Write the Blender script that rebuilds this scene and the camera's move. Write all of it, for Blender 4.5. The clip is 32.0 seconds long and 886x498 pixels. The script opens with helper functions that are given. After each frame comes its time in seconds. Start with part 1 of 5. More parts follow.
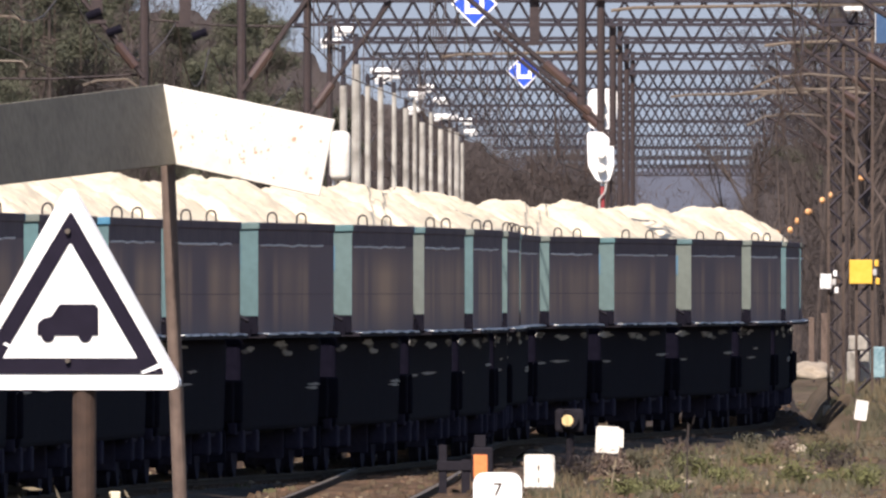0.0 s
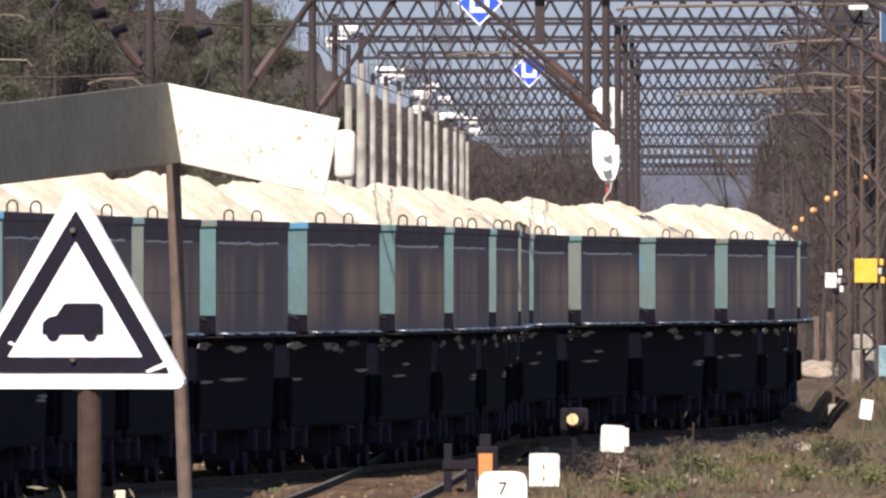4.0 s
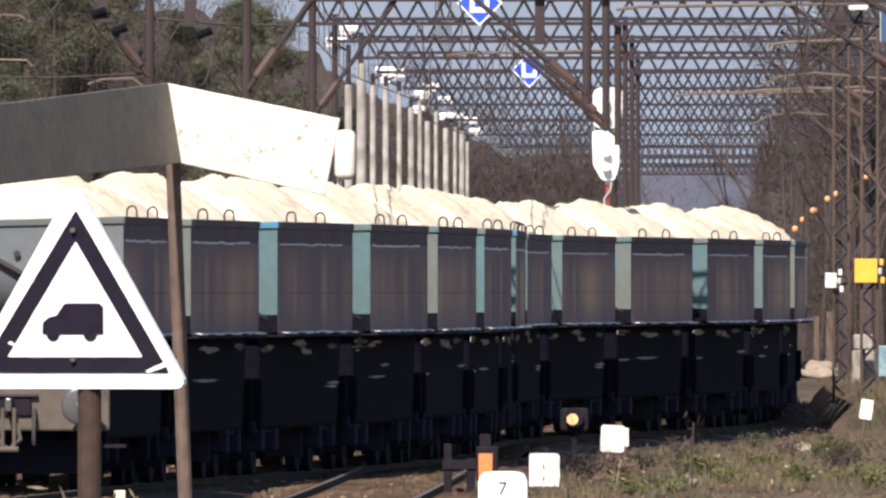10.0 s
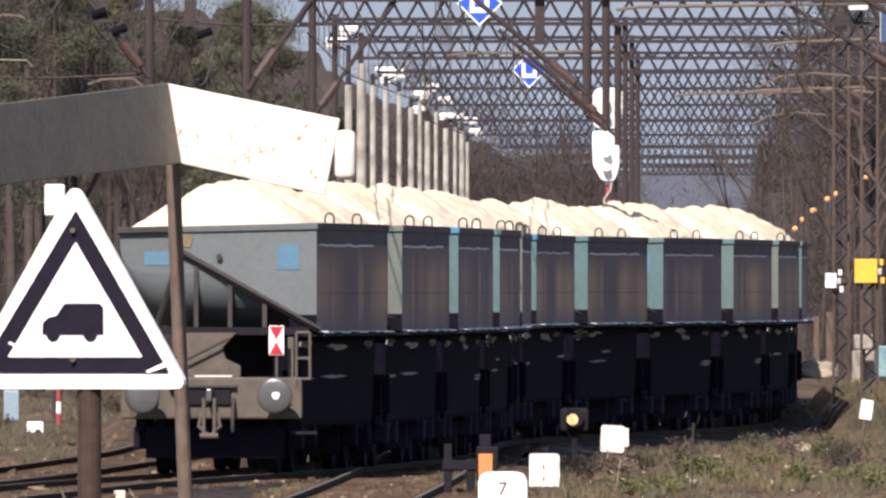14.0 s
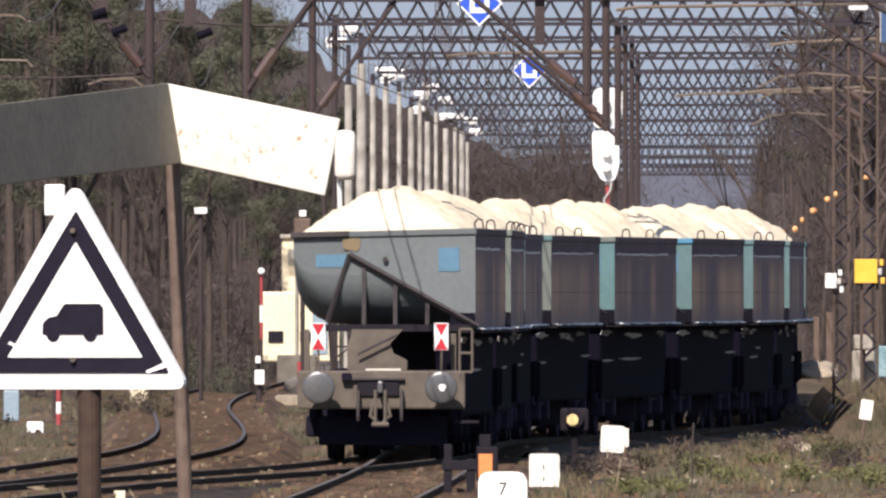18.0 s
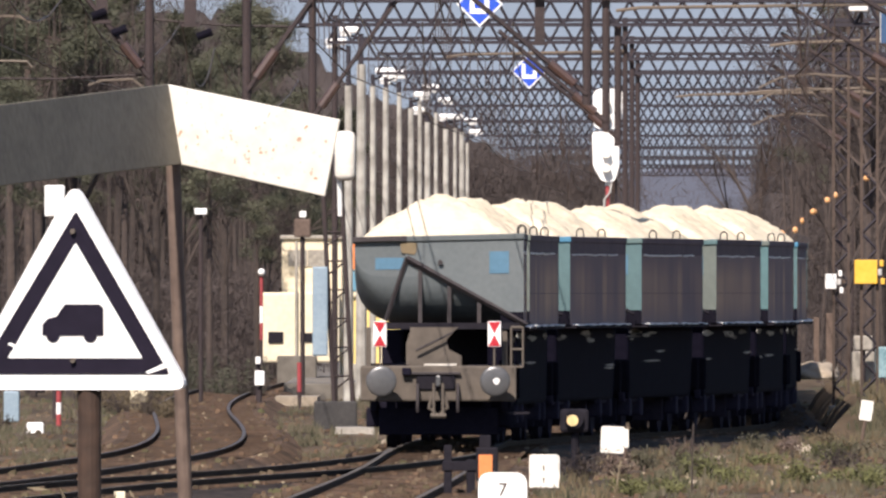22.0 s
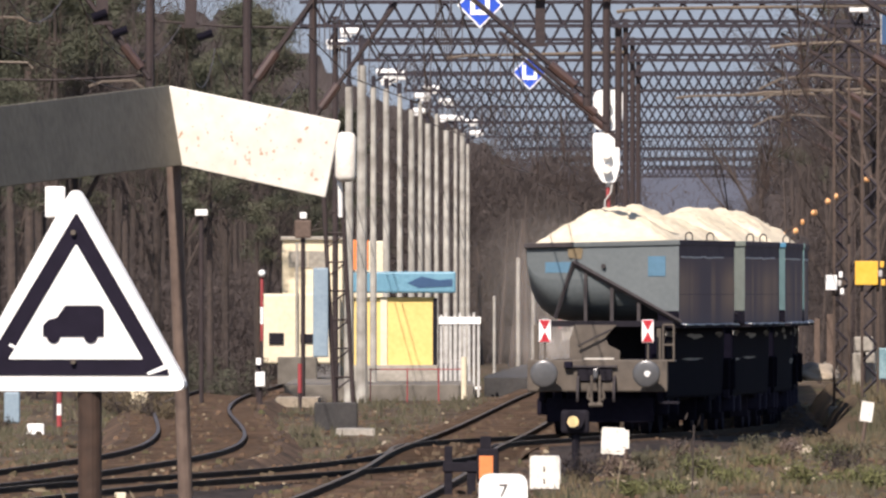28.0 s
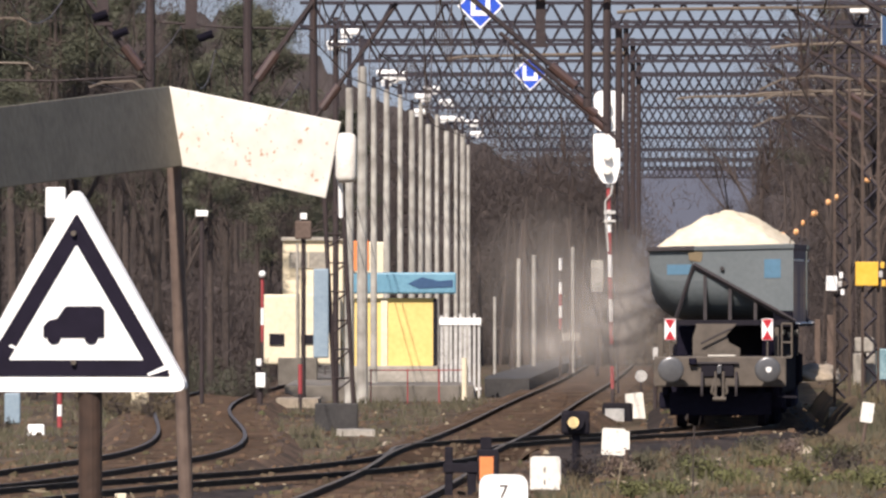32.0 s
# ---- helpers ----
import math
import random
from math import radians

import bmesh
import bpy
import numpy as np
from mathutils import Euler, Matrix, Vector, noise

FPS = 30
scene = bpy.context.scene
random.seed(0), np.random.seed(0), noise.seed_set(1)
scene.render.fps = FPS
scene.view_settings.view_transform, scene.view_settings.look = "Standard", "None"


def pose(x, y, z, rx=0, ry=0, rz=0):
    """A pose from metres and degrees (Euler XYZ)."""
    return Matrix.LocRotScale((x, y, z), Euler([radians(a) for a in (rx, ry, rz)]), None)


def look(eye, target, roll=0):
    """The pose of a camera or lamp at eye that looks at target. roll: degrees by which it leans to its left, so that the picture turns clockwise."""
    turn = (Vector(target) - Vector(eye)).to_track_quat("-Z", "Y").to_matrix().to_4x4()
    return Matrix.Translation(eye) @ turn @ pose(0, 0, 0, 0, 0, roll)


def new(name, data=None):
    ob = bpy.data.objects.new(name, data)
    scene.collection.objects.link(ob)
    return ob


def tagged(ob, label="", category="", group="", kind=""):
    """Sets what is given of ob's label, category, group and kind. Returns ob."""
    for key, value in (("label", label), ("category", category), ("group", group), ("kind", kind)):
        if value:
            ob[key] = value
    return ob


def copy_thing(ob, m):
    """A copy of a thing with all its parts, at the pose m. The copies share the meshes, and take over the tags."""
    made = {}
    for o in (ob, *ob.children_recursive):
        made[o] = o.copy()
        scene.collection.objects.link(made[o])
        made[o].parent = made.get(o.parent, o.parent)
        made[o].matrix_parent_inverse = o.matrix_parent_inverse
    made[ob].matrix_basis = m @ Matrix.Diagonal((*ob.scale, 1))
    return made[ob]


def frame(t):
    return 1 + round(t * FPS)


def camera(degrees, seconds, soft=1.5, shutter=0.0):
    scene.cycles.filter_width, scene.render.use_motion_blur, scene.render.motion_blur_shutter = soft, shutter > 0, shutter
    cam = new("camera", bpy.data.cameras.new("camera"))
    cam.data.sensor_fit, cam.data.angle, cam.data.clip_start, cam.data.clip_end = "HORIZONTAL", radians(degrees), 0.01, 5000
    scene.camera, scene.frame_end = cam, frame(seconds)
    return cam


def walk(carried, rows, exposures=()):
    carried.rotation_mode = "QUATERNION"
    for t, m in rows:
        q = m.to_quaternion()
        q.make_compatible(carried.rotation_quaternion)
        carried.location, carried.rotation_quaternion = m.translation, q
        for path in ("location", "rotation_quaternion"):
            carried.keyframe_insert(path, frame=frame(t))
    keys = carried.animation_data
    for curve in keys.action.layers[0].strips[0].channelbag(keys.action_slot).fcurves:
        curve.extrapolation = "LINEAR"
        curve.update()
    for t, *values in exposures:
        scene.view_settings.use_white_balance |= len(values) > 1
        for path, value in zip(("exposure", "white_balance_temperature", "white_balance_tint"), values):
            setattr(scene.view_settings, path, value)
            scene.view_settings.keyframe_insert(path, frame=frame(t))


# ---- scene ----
EYE = Vector((0, 0, 2.43))


def aim(dx, dy):
    """The camera's pose, turned by thousandths of a degree from its resting direction."""
    return look(EYE, (dx, 1000, 2.43 + 1.502 + dy))


cam = camera(1.9, 32.0, soft=2.5)
walk(cam, [(0, aim(0.19, 0.04)), (1.2, aim(0.19, 0.04)), (2.1, aim(0.17, 0.03)), (2.6, aim(0.08, 0.04)), (3.0, aim(0, 0)),
           (3.5, aim(0, 0)), (5.5, aim(0, 0)), (10, aim(0, 0)), (15, aim(0, 0.01)), (21, aim(0, 0.03)), (24, aim(0, 0.065)),
           (25.5, aim(-0.005, 0.075)), (28, aim(-0.02, 0.085)), (32, aim(-0.035, 0.115))],
     exposures=[(0, 0.85, 6380, 18), (14, 0.84, 6380, 18), (22, 0.76, 6400, 17), (32, 0.62, 6430, 17)])

# ---- light ----
SUN_AZ, SUN_EL = radians(17), radians(45)   # behind the viewer, to the left
to_sun = Vector((-math.sin(SUN_AZ) * math.cos(SUN_EL), -math.cos(SUN_AZ) * math.cos(SUN_EL), math.sin(SUN_EL)))
world = bpy.data.worlds.new("sky")
world.use_nodes = True
scene.world = world
wn = world.node_tree
sky = wn.nodes.new("ShaderNodeTexSky")
sky.sky_type, sky.sun_disc, sky.sun_elevation, sky.sun_rotation = "NISHITA", False, SUN_EL, math.pi + SUN_AZ
sky.air_density, sky.dust_density, sky.ozone_density = 1.0, 0.6, 2.0
wn.links.new(sky.outputs["Color"], wn.nodes["Background"].inputs["Color"])
wn.nodes["Background"].inputs["Strength"].default_value = 0.078
sun = new("sun", bpy.data.lights.new("sun", "SUN"))
sun.data.energy, sun.data.angle, sun.data.color = 5.0, radians(0.55), (1.0, 0.92, 0.80)
sun.matrix_world = look((0, 0, 60), Vector((0, 0, 60)) - to_sun)


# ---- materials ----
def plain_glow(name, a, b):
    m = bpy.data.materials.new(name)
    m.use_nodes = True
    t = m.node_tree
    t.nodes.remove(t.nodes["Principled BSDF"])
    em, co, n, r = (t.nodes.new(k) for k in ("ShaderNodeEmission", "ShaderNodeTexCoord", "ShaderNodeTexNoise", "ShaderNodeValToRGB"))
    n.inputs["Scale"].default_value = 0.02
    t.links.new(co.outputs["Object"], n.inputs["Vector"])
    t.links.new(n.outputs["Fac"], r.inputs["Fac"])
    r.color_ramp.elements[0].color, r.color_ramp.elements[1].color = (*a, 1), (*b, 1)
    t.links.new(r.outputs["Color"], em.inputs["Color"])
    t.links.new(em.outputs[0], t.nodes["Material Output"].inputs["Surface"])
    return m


def mat(name, a, b, rough=0.8, metal=0.0, scale=1.2, fine=14.0, bump=0.3, spots=None, vary=0.0, stretch=None, spec=0.5, palette=()):
    """Two tones mixed by a broad and a fine noise, with relief; spots: a third tone in small patches; vary: change from object to object."""
    m = bpy.data.materials.new(name)
    m.use_nodes = True
    t = m.node_tree
    bs = t.nodes["Principled BSDF"]
    co = t.nodes.new("ShaderNodeTexCoord")
    big, small = t.nodes.new("ShaderNodeTexNoise"), t.nodes.new("ShaderNodeTexNoise")
    where = co.outputs["Object"]
    if stretch:
        mp = t.nodes.new("ShaderNodeMapping")
        mp.inputs["Scale"].default_value = stretch
        t.links.new(where, mp.inputs["Vector"])
        where = mp.outputs["Vector"]
    for n, s, d in ((big, scale, 4), (small, fine, 6)):
        n.inputs["Scale"].default_value, n.inputs["Detail"].default_value = s, d
        t.links.new(where, n.inputs["Vector"])
    mx = t.nodes.new("ShaderNodeMath")
    mx.operation = "MULTIPLY_ADD"
    t.links.new(small.outputs["Fac"], mx.inputs[0])
    mx.inputs[1].default_value = 0.5
    half = t.nodes.new("ShaderNodeMath")
    half.operation = "MULTIPLY"
    t.links.new(big.outputs["Fac"], half.inputs[0])
    half.inputs[1].default_value = 0.5
    t.links.new(half.outputs[0], mx.inputs[2])
    ramp = t.nodes.new("ShaderNodeValToRGB")
    t.links.new(mx.outputs[0], ramp.inputs["Fac"])
    e = ramp.color_ramp.elements
    e[0].position, e[1].position = 0.36, 0.64
    e[0].color, e[1].color = (*a, 1), (*b, 1)
    out = ramp.outputs["Color"]
    if palette:
        oi, pr, mu = (t.nodes.new(k) for k in ("ShaderNodeObjectInfo", "ShaderNodeValToRGB", "ShaderNodeMix"))
        pr.color_ramp.interpolation = "CONSTANT"
        for k, c in enumerate(palette):
            el = pr.color_ramp.elements[k] if k < 2 else pr.color_ramp.elements.new(0.99)
            el.position, el.color = k / len(palette), (*c, 1)
        t.links.new(oi.outputs["Random"], pr.inputs["Fac"])
        mu.data_type, mu.blend_type = "RGBA", "MULTIPLY"
        mu.inputs["Factor"].default_value = 1.0
        t.links.new(out, mu.inputs["A"])
        t.links.new(pr.outputs["Color"], mu.inputs["B"])
        out = mu.outputs["Result"]
    if spots:
        sn = t.nodes.new("ShaderNodeTexNoise")
        sn.inputs["Scale"].default_value, sn.inputs["Detail"].default_value = spots[1], 3
        t.links.new(where, sn.inputs["Vector"])
        sr = t.nodes.new("ShaderNodeValToRGB")
        sr.color_ramp.elements[0].position, sr.color_ramp.elements[1].position = spots[2], spots[2] + (0.05 if spots[1] > 2 else 0.16)
        t.links.new(sn.outputs["Fac"], sr.inputs["Fac"])
        mix = t.nodes.new("ShaderNodeMix")
        mix.data_type = "RGBA"
        t.links.new(sr.outputs["Color"], mix.inputs["Factor"])
        t.links.new(out, mix.inputs["A"])
        mix.inputs["B"].default_value = (*spots[0], 1)
        out = mix.outputs["Result"]
    if vary:
        oi = t.nodes.new("ShaderNodeObjectInfo")
        hs = t.nodes.new("ShaderNodeHueSaturation")
        mr = t.nodes.new("ShaderNodeMapRange")
        mr.inputs["To Min"].default_value, mr.inputs["To Max"].default_value = 1 - vary, 1 + vary
        t.links.new(oi.outputs["Random"], mr.inputs["Value"])
        t.links.new(mr.outputs["Result"], hs.inputs["Value"])
        t.links.new(out, hs.inputs["Color"])
        out = hs.outputs["Color"]
    t.links.new(out, bs.inputs["Base Color"])
    bs.inputs["Roughness"].default_value, bs.inputs["Metallic"].default_value = rough, metal
    bs.inputs["Specular IOR Level"].default_value = spec
    if bump:
        bp = t.nodes.new("ShaderNodeBump")
        bp.inputs["Strength"].default_value, bp.inputs["Distance"].default_value = bump, 0.03
        t.links.new(small.outputs["Fac"], bp.inputs["Height"])
        t.links.new(bp.outputs["Normal"], bs.inputs["Normal"])
    return m


def grimy_side(name, a, b, stain):
    """Dull paint with soft brown stains running down, different on every flap."""
    m = bpy.data.materials.new(name)
    m.use_nodes = True
    t = m.node_tree
    bs = t.nodes["Principled BSDF"]
    co, oi, shift, mp, run, fine, sr, sep, band, mul, base, mix, bp = (t.nodes.new("ShaderNode" + k) for k in (
        "TexCoord", "ObjectInfo", "Math", "Mapping", "TexNoise", "TexNoise", "ValToRGB", "SeparateXYZ", "ValToRGB", "Math", "Mix", "Mix", "Bump"))
    shift.operation, mul.operation = "MULTIPLY", "MULTIPLY"
    shift.inputs[1].default_value = 40.0
    t.links.new(oi.outputs["Random"], shift.inputs[0])
    run.noise_dimensions = fine.noise_dimensions = "4D"
    mp.inputs["Scale"].default_value = (1, 0.3, 0.16)
    t.links.new(co.outputs["Object"], mp.inputs["Vector"])
    for n, sc, d in ((run, 0.9, 2.5), (fine, 5.0, 6)):
        n.inputs["Scale"].default_value, n.inputs["Detail"].default_value = sc, d
        t.links.new(mp.outputs["Vector"], n.inputs["Vector"])
        t.links.new(shift.outputs[0], n.inputs["W"])
    sr.color_ramp.elements[0].position, sr.color_ramp.elements[1].position = 0.44, 0.70
    t.links.new(run.outputs["Fac"], sr.inputs["Fac"])
    # stains stay between the seam and the upper band
    t.links.new(co.outputs["Object"], sep.inputs[0])
    scl = t.nodes.new("ShaderNodeMath")
    scl.operation = "MULTIPLY"
    scl.inputs[1].default_value = 0.25
    t.links.new(sep.outputs["Z"], scl.inputs[0])
    e = band.color_ramp.elements
    e[0].position, e[1].position = 0.47, 0.56
    e[0].color, e[1].color = (0.25, 0.25, 0.25, 1), (1, 1, 1, 1)
    for p, v in ((0.66, 1.0), (0.74, 0.15)):
        el = e.new(p)
        el.color = (v, v, v, 1)
    t.links.new(scl.outputs[0], band.inputs["Fac"])
    # two pale runs below the rim's loops
    along, loops, most = (t.nodes.new("ShaderNode" + k) for k in ("Math", "ValToRGB", "Math"))
    along.operation, along.inputs[1].default_value, most.operation = "MULTIPLY", 0.1, "MAXIMUM"
    t.links.new(sep.outputs["Y"], along.inputs[0])
    e = loops.color_ramp.elements
    e[0].position, e[0].color, e[1].position, e[1].color = 0.18, (0, 0, 0, 1), 0.22, (0.55, 0.55, 0.55, 1)
    for p, v in ((0.25, 0.5), (0.29, 0.0), (0.57, 0.0), (0.61, 0.6), (0.65, 0.55), (0.69, 0.0)):
        el = e.new(p)
        el.color = (v, v, v, 1)
    t.links.new(along.outputs[0], loops.inputs["Fac"])
    t.links.new(sr.outputs["Color"], most.inputs[0])
    t.links.new(loops.outputs["Color"], most.inputs[1])
    t.links.new(most.outputs[0], mul.inputs[0])
    t.links.new(band.outputs["Color"], mul.inputs[1])
    for n in (base, mix):
        n.data_type = "RGBA"
    base.inputs["A"].default_value, base.inputs["B"].default_value = (*a, 1), (*b, 1)
    t.links.new(fine.outputs["Fac"], base.inputs["Factor"])
    t.links.new(mul.outputs[0], mix.inputs["Factor"])
    t.links.new(base.outputs["Result"], mix.inputs["A"])
    mix.inputs["B"].default_value = (*stain, 1)
    t.links.new(mix.outputs["Result"], bs.inputs["Base Color"])
    bs.inputs["Roughness"].default_value, bs.inputs["Specular IOR Level"].default_value = 0.85, 0.2
    bp.inputs["Strength"].default_value, bp.inputs["Distance"].default_value = 0.15, 0.02
    t.links.new(fine.outputs["Fac"], bp.inputs["Height"])
    t.links.new(bp.outputs["Normal"], bs.inputs["Normal"])
    return m


M = {}
M["ground"] = mat("dry_grass_soil", (0.028, 0.021, 0.014), (0.115, 0.084, 0.056), 0.95, scale=0.5, fine=2.6, bump=0.12, spots=((0.062, 0.066, 0.030), 0.55, 0.56), stretch=(1, 0.1, 1), spec=0.1)
M["ballast"] = mat("rusty_ballast", (0.028, 0.020, 0.014), (0.125, 0.080, 0.052), 0.95, scale=1.6, fine=7.0, bump=0.2, stretch=(1, 0.07, 1), spec=0.1)
M["rail"] = mat("rusty_rail", (0.03, 0.022, 0.017), (0.06, 0.042, 0.031), 0.95, 0.0, fine=30, spec=0.1)
M["railhead"] = mat("worn_railhead", (0.045, 0.038, 0.034), (0.085, 0.07, 0.06), 0.6, 0.2, fine=30)
M["railshine"] = mat("polished_railhead", (0.065, 0.056, 0.05), (0.115, 0.1, 0.087), 0.75, 0.0, fine=30, spec=0.2)
# Darkened so the ballast itself carries the shadow along the train's track.
M["ballast_shade"] = mat("shadow_dark_ballast", (0.014, 0.011, 0.010), (0.052, 0.038, 0.030), 0.95, scale=1.6, fine=7.0, bump=0.2, stretch=(1, 0.07, 1), spec=0.1)
M["sleeper"] = mat("tarred_sleeper_wood", (0.03, 0.021, 0.015), (0.11, 0.072, 0.049), 0.95, scale=1.4, fine=7, stretch=(1, 0.15, 1), spec=0.1)
M["steel"] = mat("weathered_steel", (0.024, 0.017, 0.018), (0.048, 0.032, 0.030), 0.75, 0.2, fine=20)
M["steel_far"] = mat("grey_lattice_steel", (0.016, 0.013, 0.019), (0.032, 0.026, 0.033), 0.8, 0.1, fine=20)
M["mast"] = mat("brown_mast_steel", (0.05, 0.035, 0.027), (0.08, 0.055, 0.042), 0.85, 0.1, fine=20)
M["white"] = mat("white_paint", (0.78, 0.77, 0.73), (0.84, 0.83, 0.80), 0.55, bump=0.05)
M["white_rust"] = mat("white_paint_rust", (0.60, 0.565, 0.49), (0.74, 0.71, 0.64), 0.6, scale=2, fine=12, bump=0.06, spots=((0.42, 0.27, 0.18), 30.0, 0.645))
M["sign_black"] = mat("sign_black", (0.006, 0.004, 0.011), (0.011, 0.008, 0.018), 0.6, bump=0.02, spec=0.15)
M["sign_blue"] = mat("sign_blue", (0.012, 0.06, 0.42), (0.02, 0.08, 0.5), 0.45, bump=0.02)
M["post_brown"] = mat("rusty_post", (0.075, 0.050, 0.038), (0.125, 0.087, 0.066), 0.85, fine=12, scale=3)
M["post_dark"] = mat("dark_rusty_post", (0.024, 0.013, 0.008), (0.052, 0.028, 0.017), 0.85, fine=12, scale=3)
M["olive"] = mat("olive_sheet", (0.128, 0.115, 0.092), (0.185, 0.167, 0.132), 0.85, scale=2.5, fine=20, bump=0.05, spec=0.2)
M["stone"] = mat("crushed_limestone", (0.51, 0.435, 0.305), (0.625, 0.55, 0.415), 0.95, scale=1.0, fine=7.0, bump=0.8)
M["teal"] = mat("teal_wagon_paint", (0.074, 0.087, 0.090), (0.096, 0.109, 0.111), 0.65, scale=0.9, fine=12, bump=0.12, vary=0.18)
M["teal_mixed"] = mat("wagon_end_paint", (0.75, 0.75, 0.75), (1.0, 1.0, 1.0), 0.65, scale=0.9, fine=12, bump=0.12, palette=((0.085, 0.135, 0.13), (0.11, 0.128, 0.112), (0.07, 0.13, 0.135), (0.115, 0.133, 0.112), (0.07, 0.145, 0.15), (0.05, 0.18, 0.28)))
M["side"] = grimy_side("grimy_wagon_side", (0.160, 0.115, 0.121), (0.196, 0.140, 0.139), (0.50, 0.32, 0.205))
M["side_dark"] = mat("grimy_upper_band", (0.075, 0.053, 0.064), (0.112, 0.078, 0.086), 0.85, scale=0.7, fine=5, bump=0.08, vary=0.15, spec=0.2)
M["chalk"] = mat("white_stone_dust", (0.66, 0.64, 0.60), (0.80, 0.78, 0.74), 0.95, scale=4, fine=14)
# Underframe blacks, lifted and tinted blue for haze in front of the train.
M["dark"] = mat("haze_lifted_dark", (0.015, 0.0137, 0.0175), (0.021, 0.019, 0.0235), 0.95, scale=2, spec=0.05)
M["soot"] = mat("haze_lifted_black", (0.0095, 0.0088, 0.0150), (0.0135, 0.0122, 0.0200), 0.95, scale=2, spec=0.03)
# Gap-facing wagon parts get their shade from this colour; insulators are plain black.
M["black_and_shade"] = mat("plain_black_and_gap_shade", (0.0062, 0.0058, 0.0095), (0.0095, 0.0088, 0.0135), 0.95, scale=2, spec=0.03)
M["chute"] = mat("blue_black_chute", (0.0046, 0.0042, 0.0086), (0.0072, 0.0064, 0.0124), 0.95, scale=2, spec=0.03)
# Lighter copy for shaded running gear: missing fill light put into colour.
M["gloom_lift"] = mat("lifted_shade_running_gear", (0.022, 0.020, 0.033), (0.032, 0.029, 0.045), 0.95, scale=2, spec=0.03)
M["frame"] = mat("dusty_headstock", (0.066, 0.054, 0.043), (0.106, 0.087, 0.069), 0.9, scale=1.2, fine=6)
M["brace"] = mat("brown_brace", (0.02, 0.016, 0.018), (0.038, 0.03, 0.03), 0.75, fine=18)
M["buffer"] = mat("greased_buffer", (0.075, 0.075, 0.077), (0.11, 0.108, 0.108), 0.35, 0.35, fine=10, bump=0.1)
M["red"] = mat("red_reflector", (0.34, 0.012, 0.022), (0.42, 0.018, 0.028), 0.4, bump=0.0)
M["red_old"] = mat("faded_red_paint", (0.22, 0.03, 0.035), (0.32, 0.05, 0.05), 0.6, fine=10, bump=0.05)
M["patch_blue"] = mat("faded_blue_patch", (0.055, 0.13, 0.19), (0.07, 0.16, 0.235), 0.6, bump=0.05)
M["ochre"] = mat("ochre_smear", (0.13, 0.098, 0.055), (0.18, 0.135, 0.075), 0.85)
M["dust"] = mat("pale_spill", (0.42, 0.39, 0.34), (0.58, 0.54, 0.47), 0.95, fine=9)
M["cream"] = mat("cream_render", (0.58, 0.50, 0.35), (0.70, 0.62, 0.45), 0.85, scale=1, fine=8)
M["grey_conc"] = mat("grey_concrete", (0.20, 0.185, 0.155), (0.34, 0.31, 0.265), 0.9, scale=1.5, fine=10)
M["mast_conc"] = mat("weathered_mast_concrete", (0.20, 0.185, 0.16), (0.44, 0.42, 0.37), 0.9, scale=0.9, fine=3.0, bump=0.3, vary=0.15)
M["dark_conc"] = mat("dark_concrete", (0.022, 0.021, 0.021), (0.045, 0.042, 0.04), 0.9, scale=1.5, fine=10)
M["pale_slat"] = mat("weathered_white_slat", (0.34, 0.33, 0.31), (0.50, 0.49, 0.46), 0.85, scale=2, fine=8)
M["platform"] = mat("stained_platform_concrete", (0.086, 0.076, 0.062), (0.165, 0.146, 0.122), 0.95, scale=0.5, fine=3, stretch=(1, 0.2, 1))
M["board_yellow"] = mat("yellow_enamel", (0.66, 0.36, 0.025), (0.76, 0.44, 0.05), 0.5, scale=3, fine=10, bump=0.05)
M["yellow"] = mat("yellow_wall", (0.60, 0.435, 0.135), (0.70, 0.53, 0.18), 0.75, scale=1, fine=8)
M["roof_blue"] = mat("blue_roof_sheet", (0.10, 0.235, 0.315), (0.14, 0.30, 0.385), 0.5, scale=1)
M["orange"] = mat("orange_board", (0.62, 0.18, 0.05), (0.70, 0.22, 0.06), 0.6)
M["cabinet"] = mat("pale_blue_cabinet", (0.17, 0.23, 0.28), (0.23, 0.30, 0.345), 0.6)
M["sign_teal"] = mat("teal_sign_paint", (0.08, 0.17, 0.20), (0.30, 0.42, 0.44), 0.5)
M["blue_dark"] = mat("dark_blue_paint", (0.015, 0.05, 0.12), (0.025, 0.07, 0.15), 0.6)
M["sand"] = mat("pale_sand", (0.20, 0.165, 0.12), (0.32, 0.265, 0.20), 0.95, fine=8)
M["insul_dark"] = mat("dark_porcelain", (0.045, 0.028, 0.024), (0.07, 0.04, 0.032), 0.4, bump=0)
M["insul"] = mat("brown_porcelain", (0.58, 0.28, 0.10), (0.70, 0.38, 0.17), 0.3, bump=0)
M["lamp"] = mat("lamp_housing", (0.75, 0.74, 0.70), (0.82, 0.81, 0.78), 0.4, bump=0)
M["glass_yel"] = mat("yellow_signal_lens", (0.75, 0.55, 0.25), (0.8, 0.6, 0.3), 0.2, bump=0)
M["bark"] = mat("pine_bark", (0.029, 0.022, 0.020), (0.060, 0.044, 0.036), 0.95, scale=1, fine=8, bump=0.8, vary=0.3)
M["needles"] = mat("pine_needles", (0.032, 0.036, 0.022), (0.078, 0.078, 0.048), 0.9, scale=0.6, fine=4, vary=0.25)
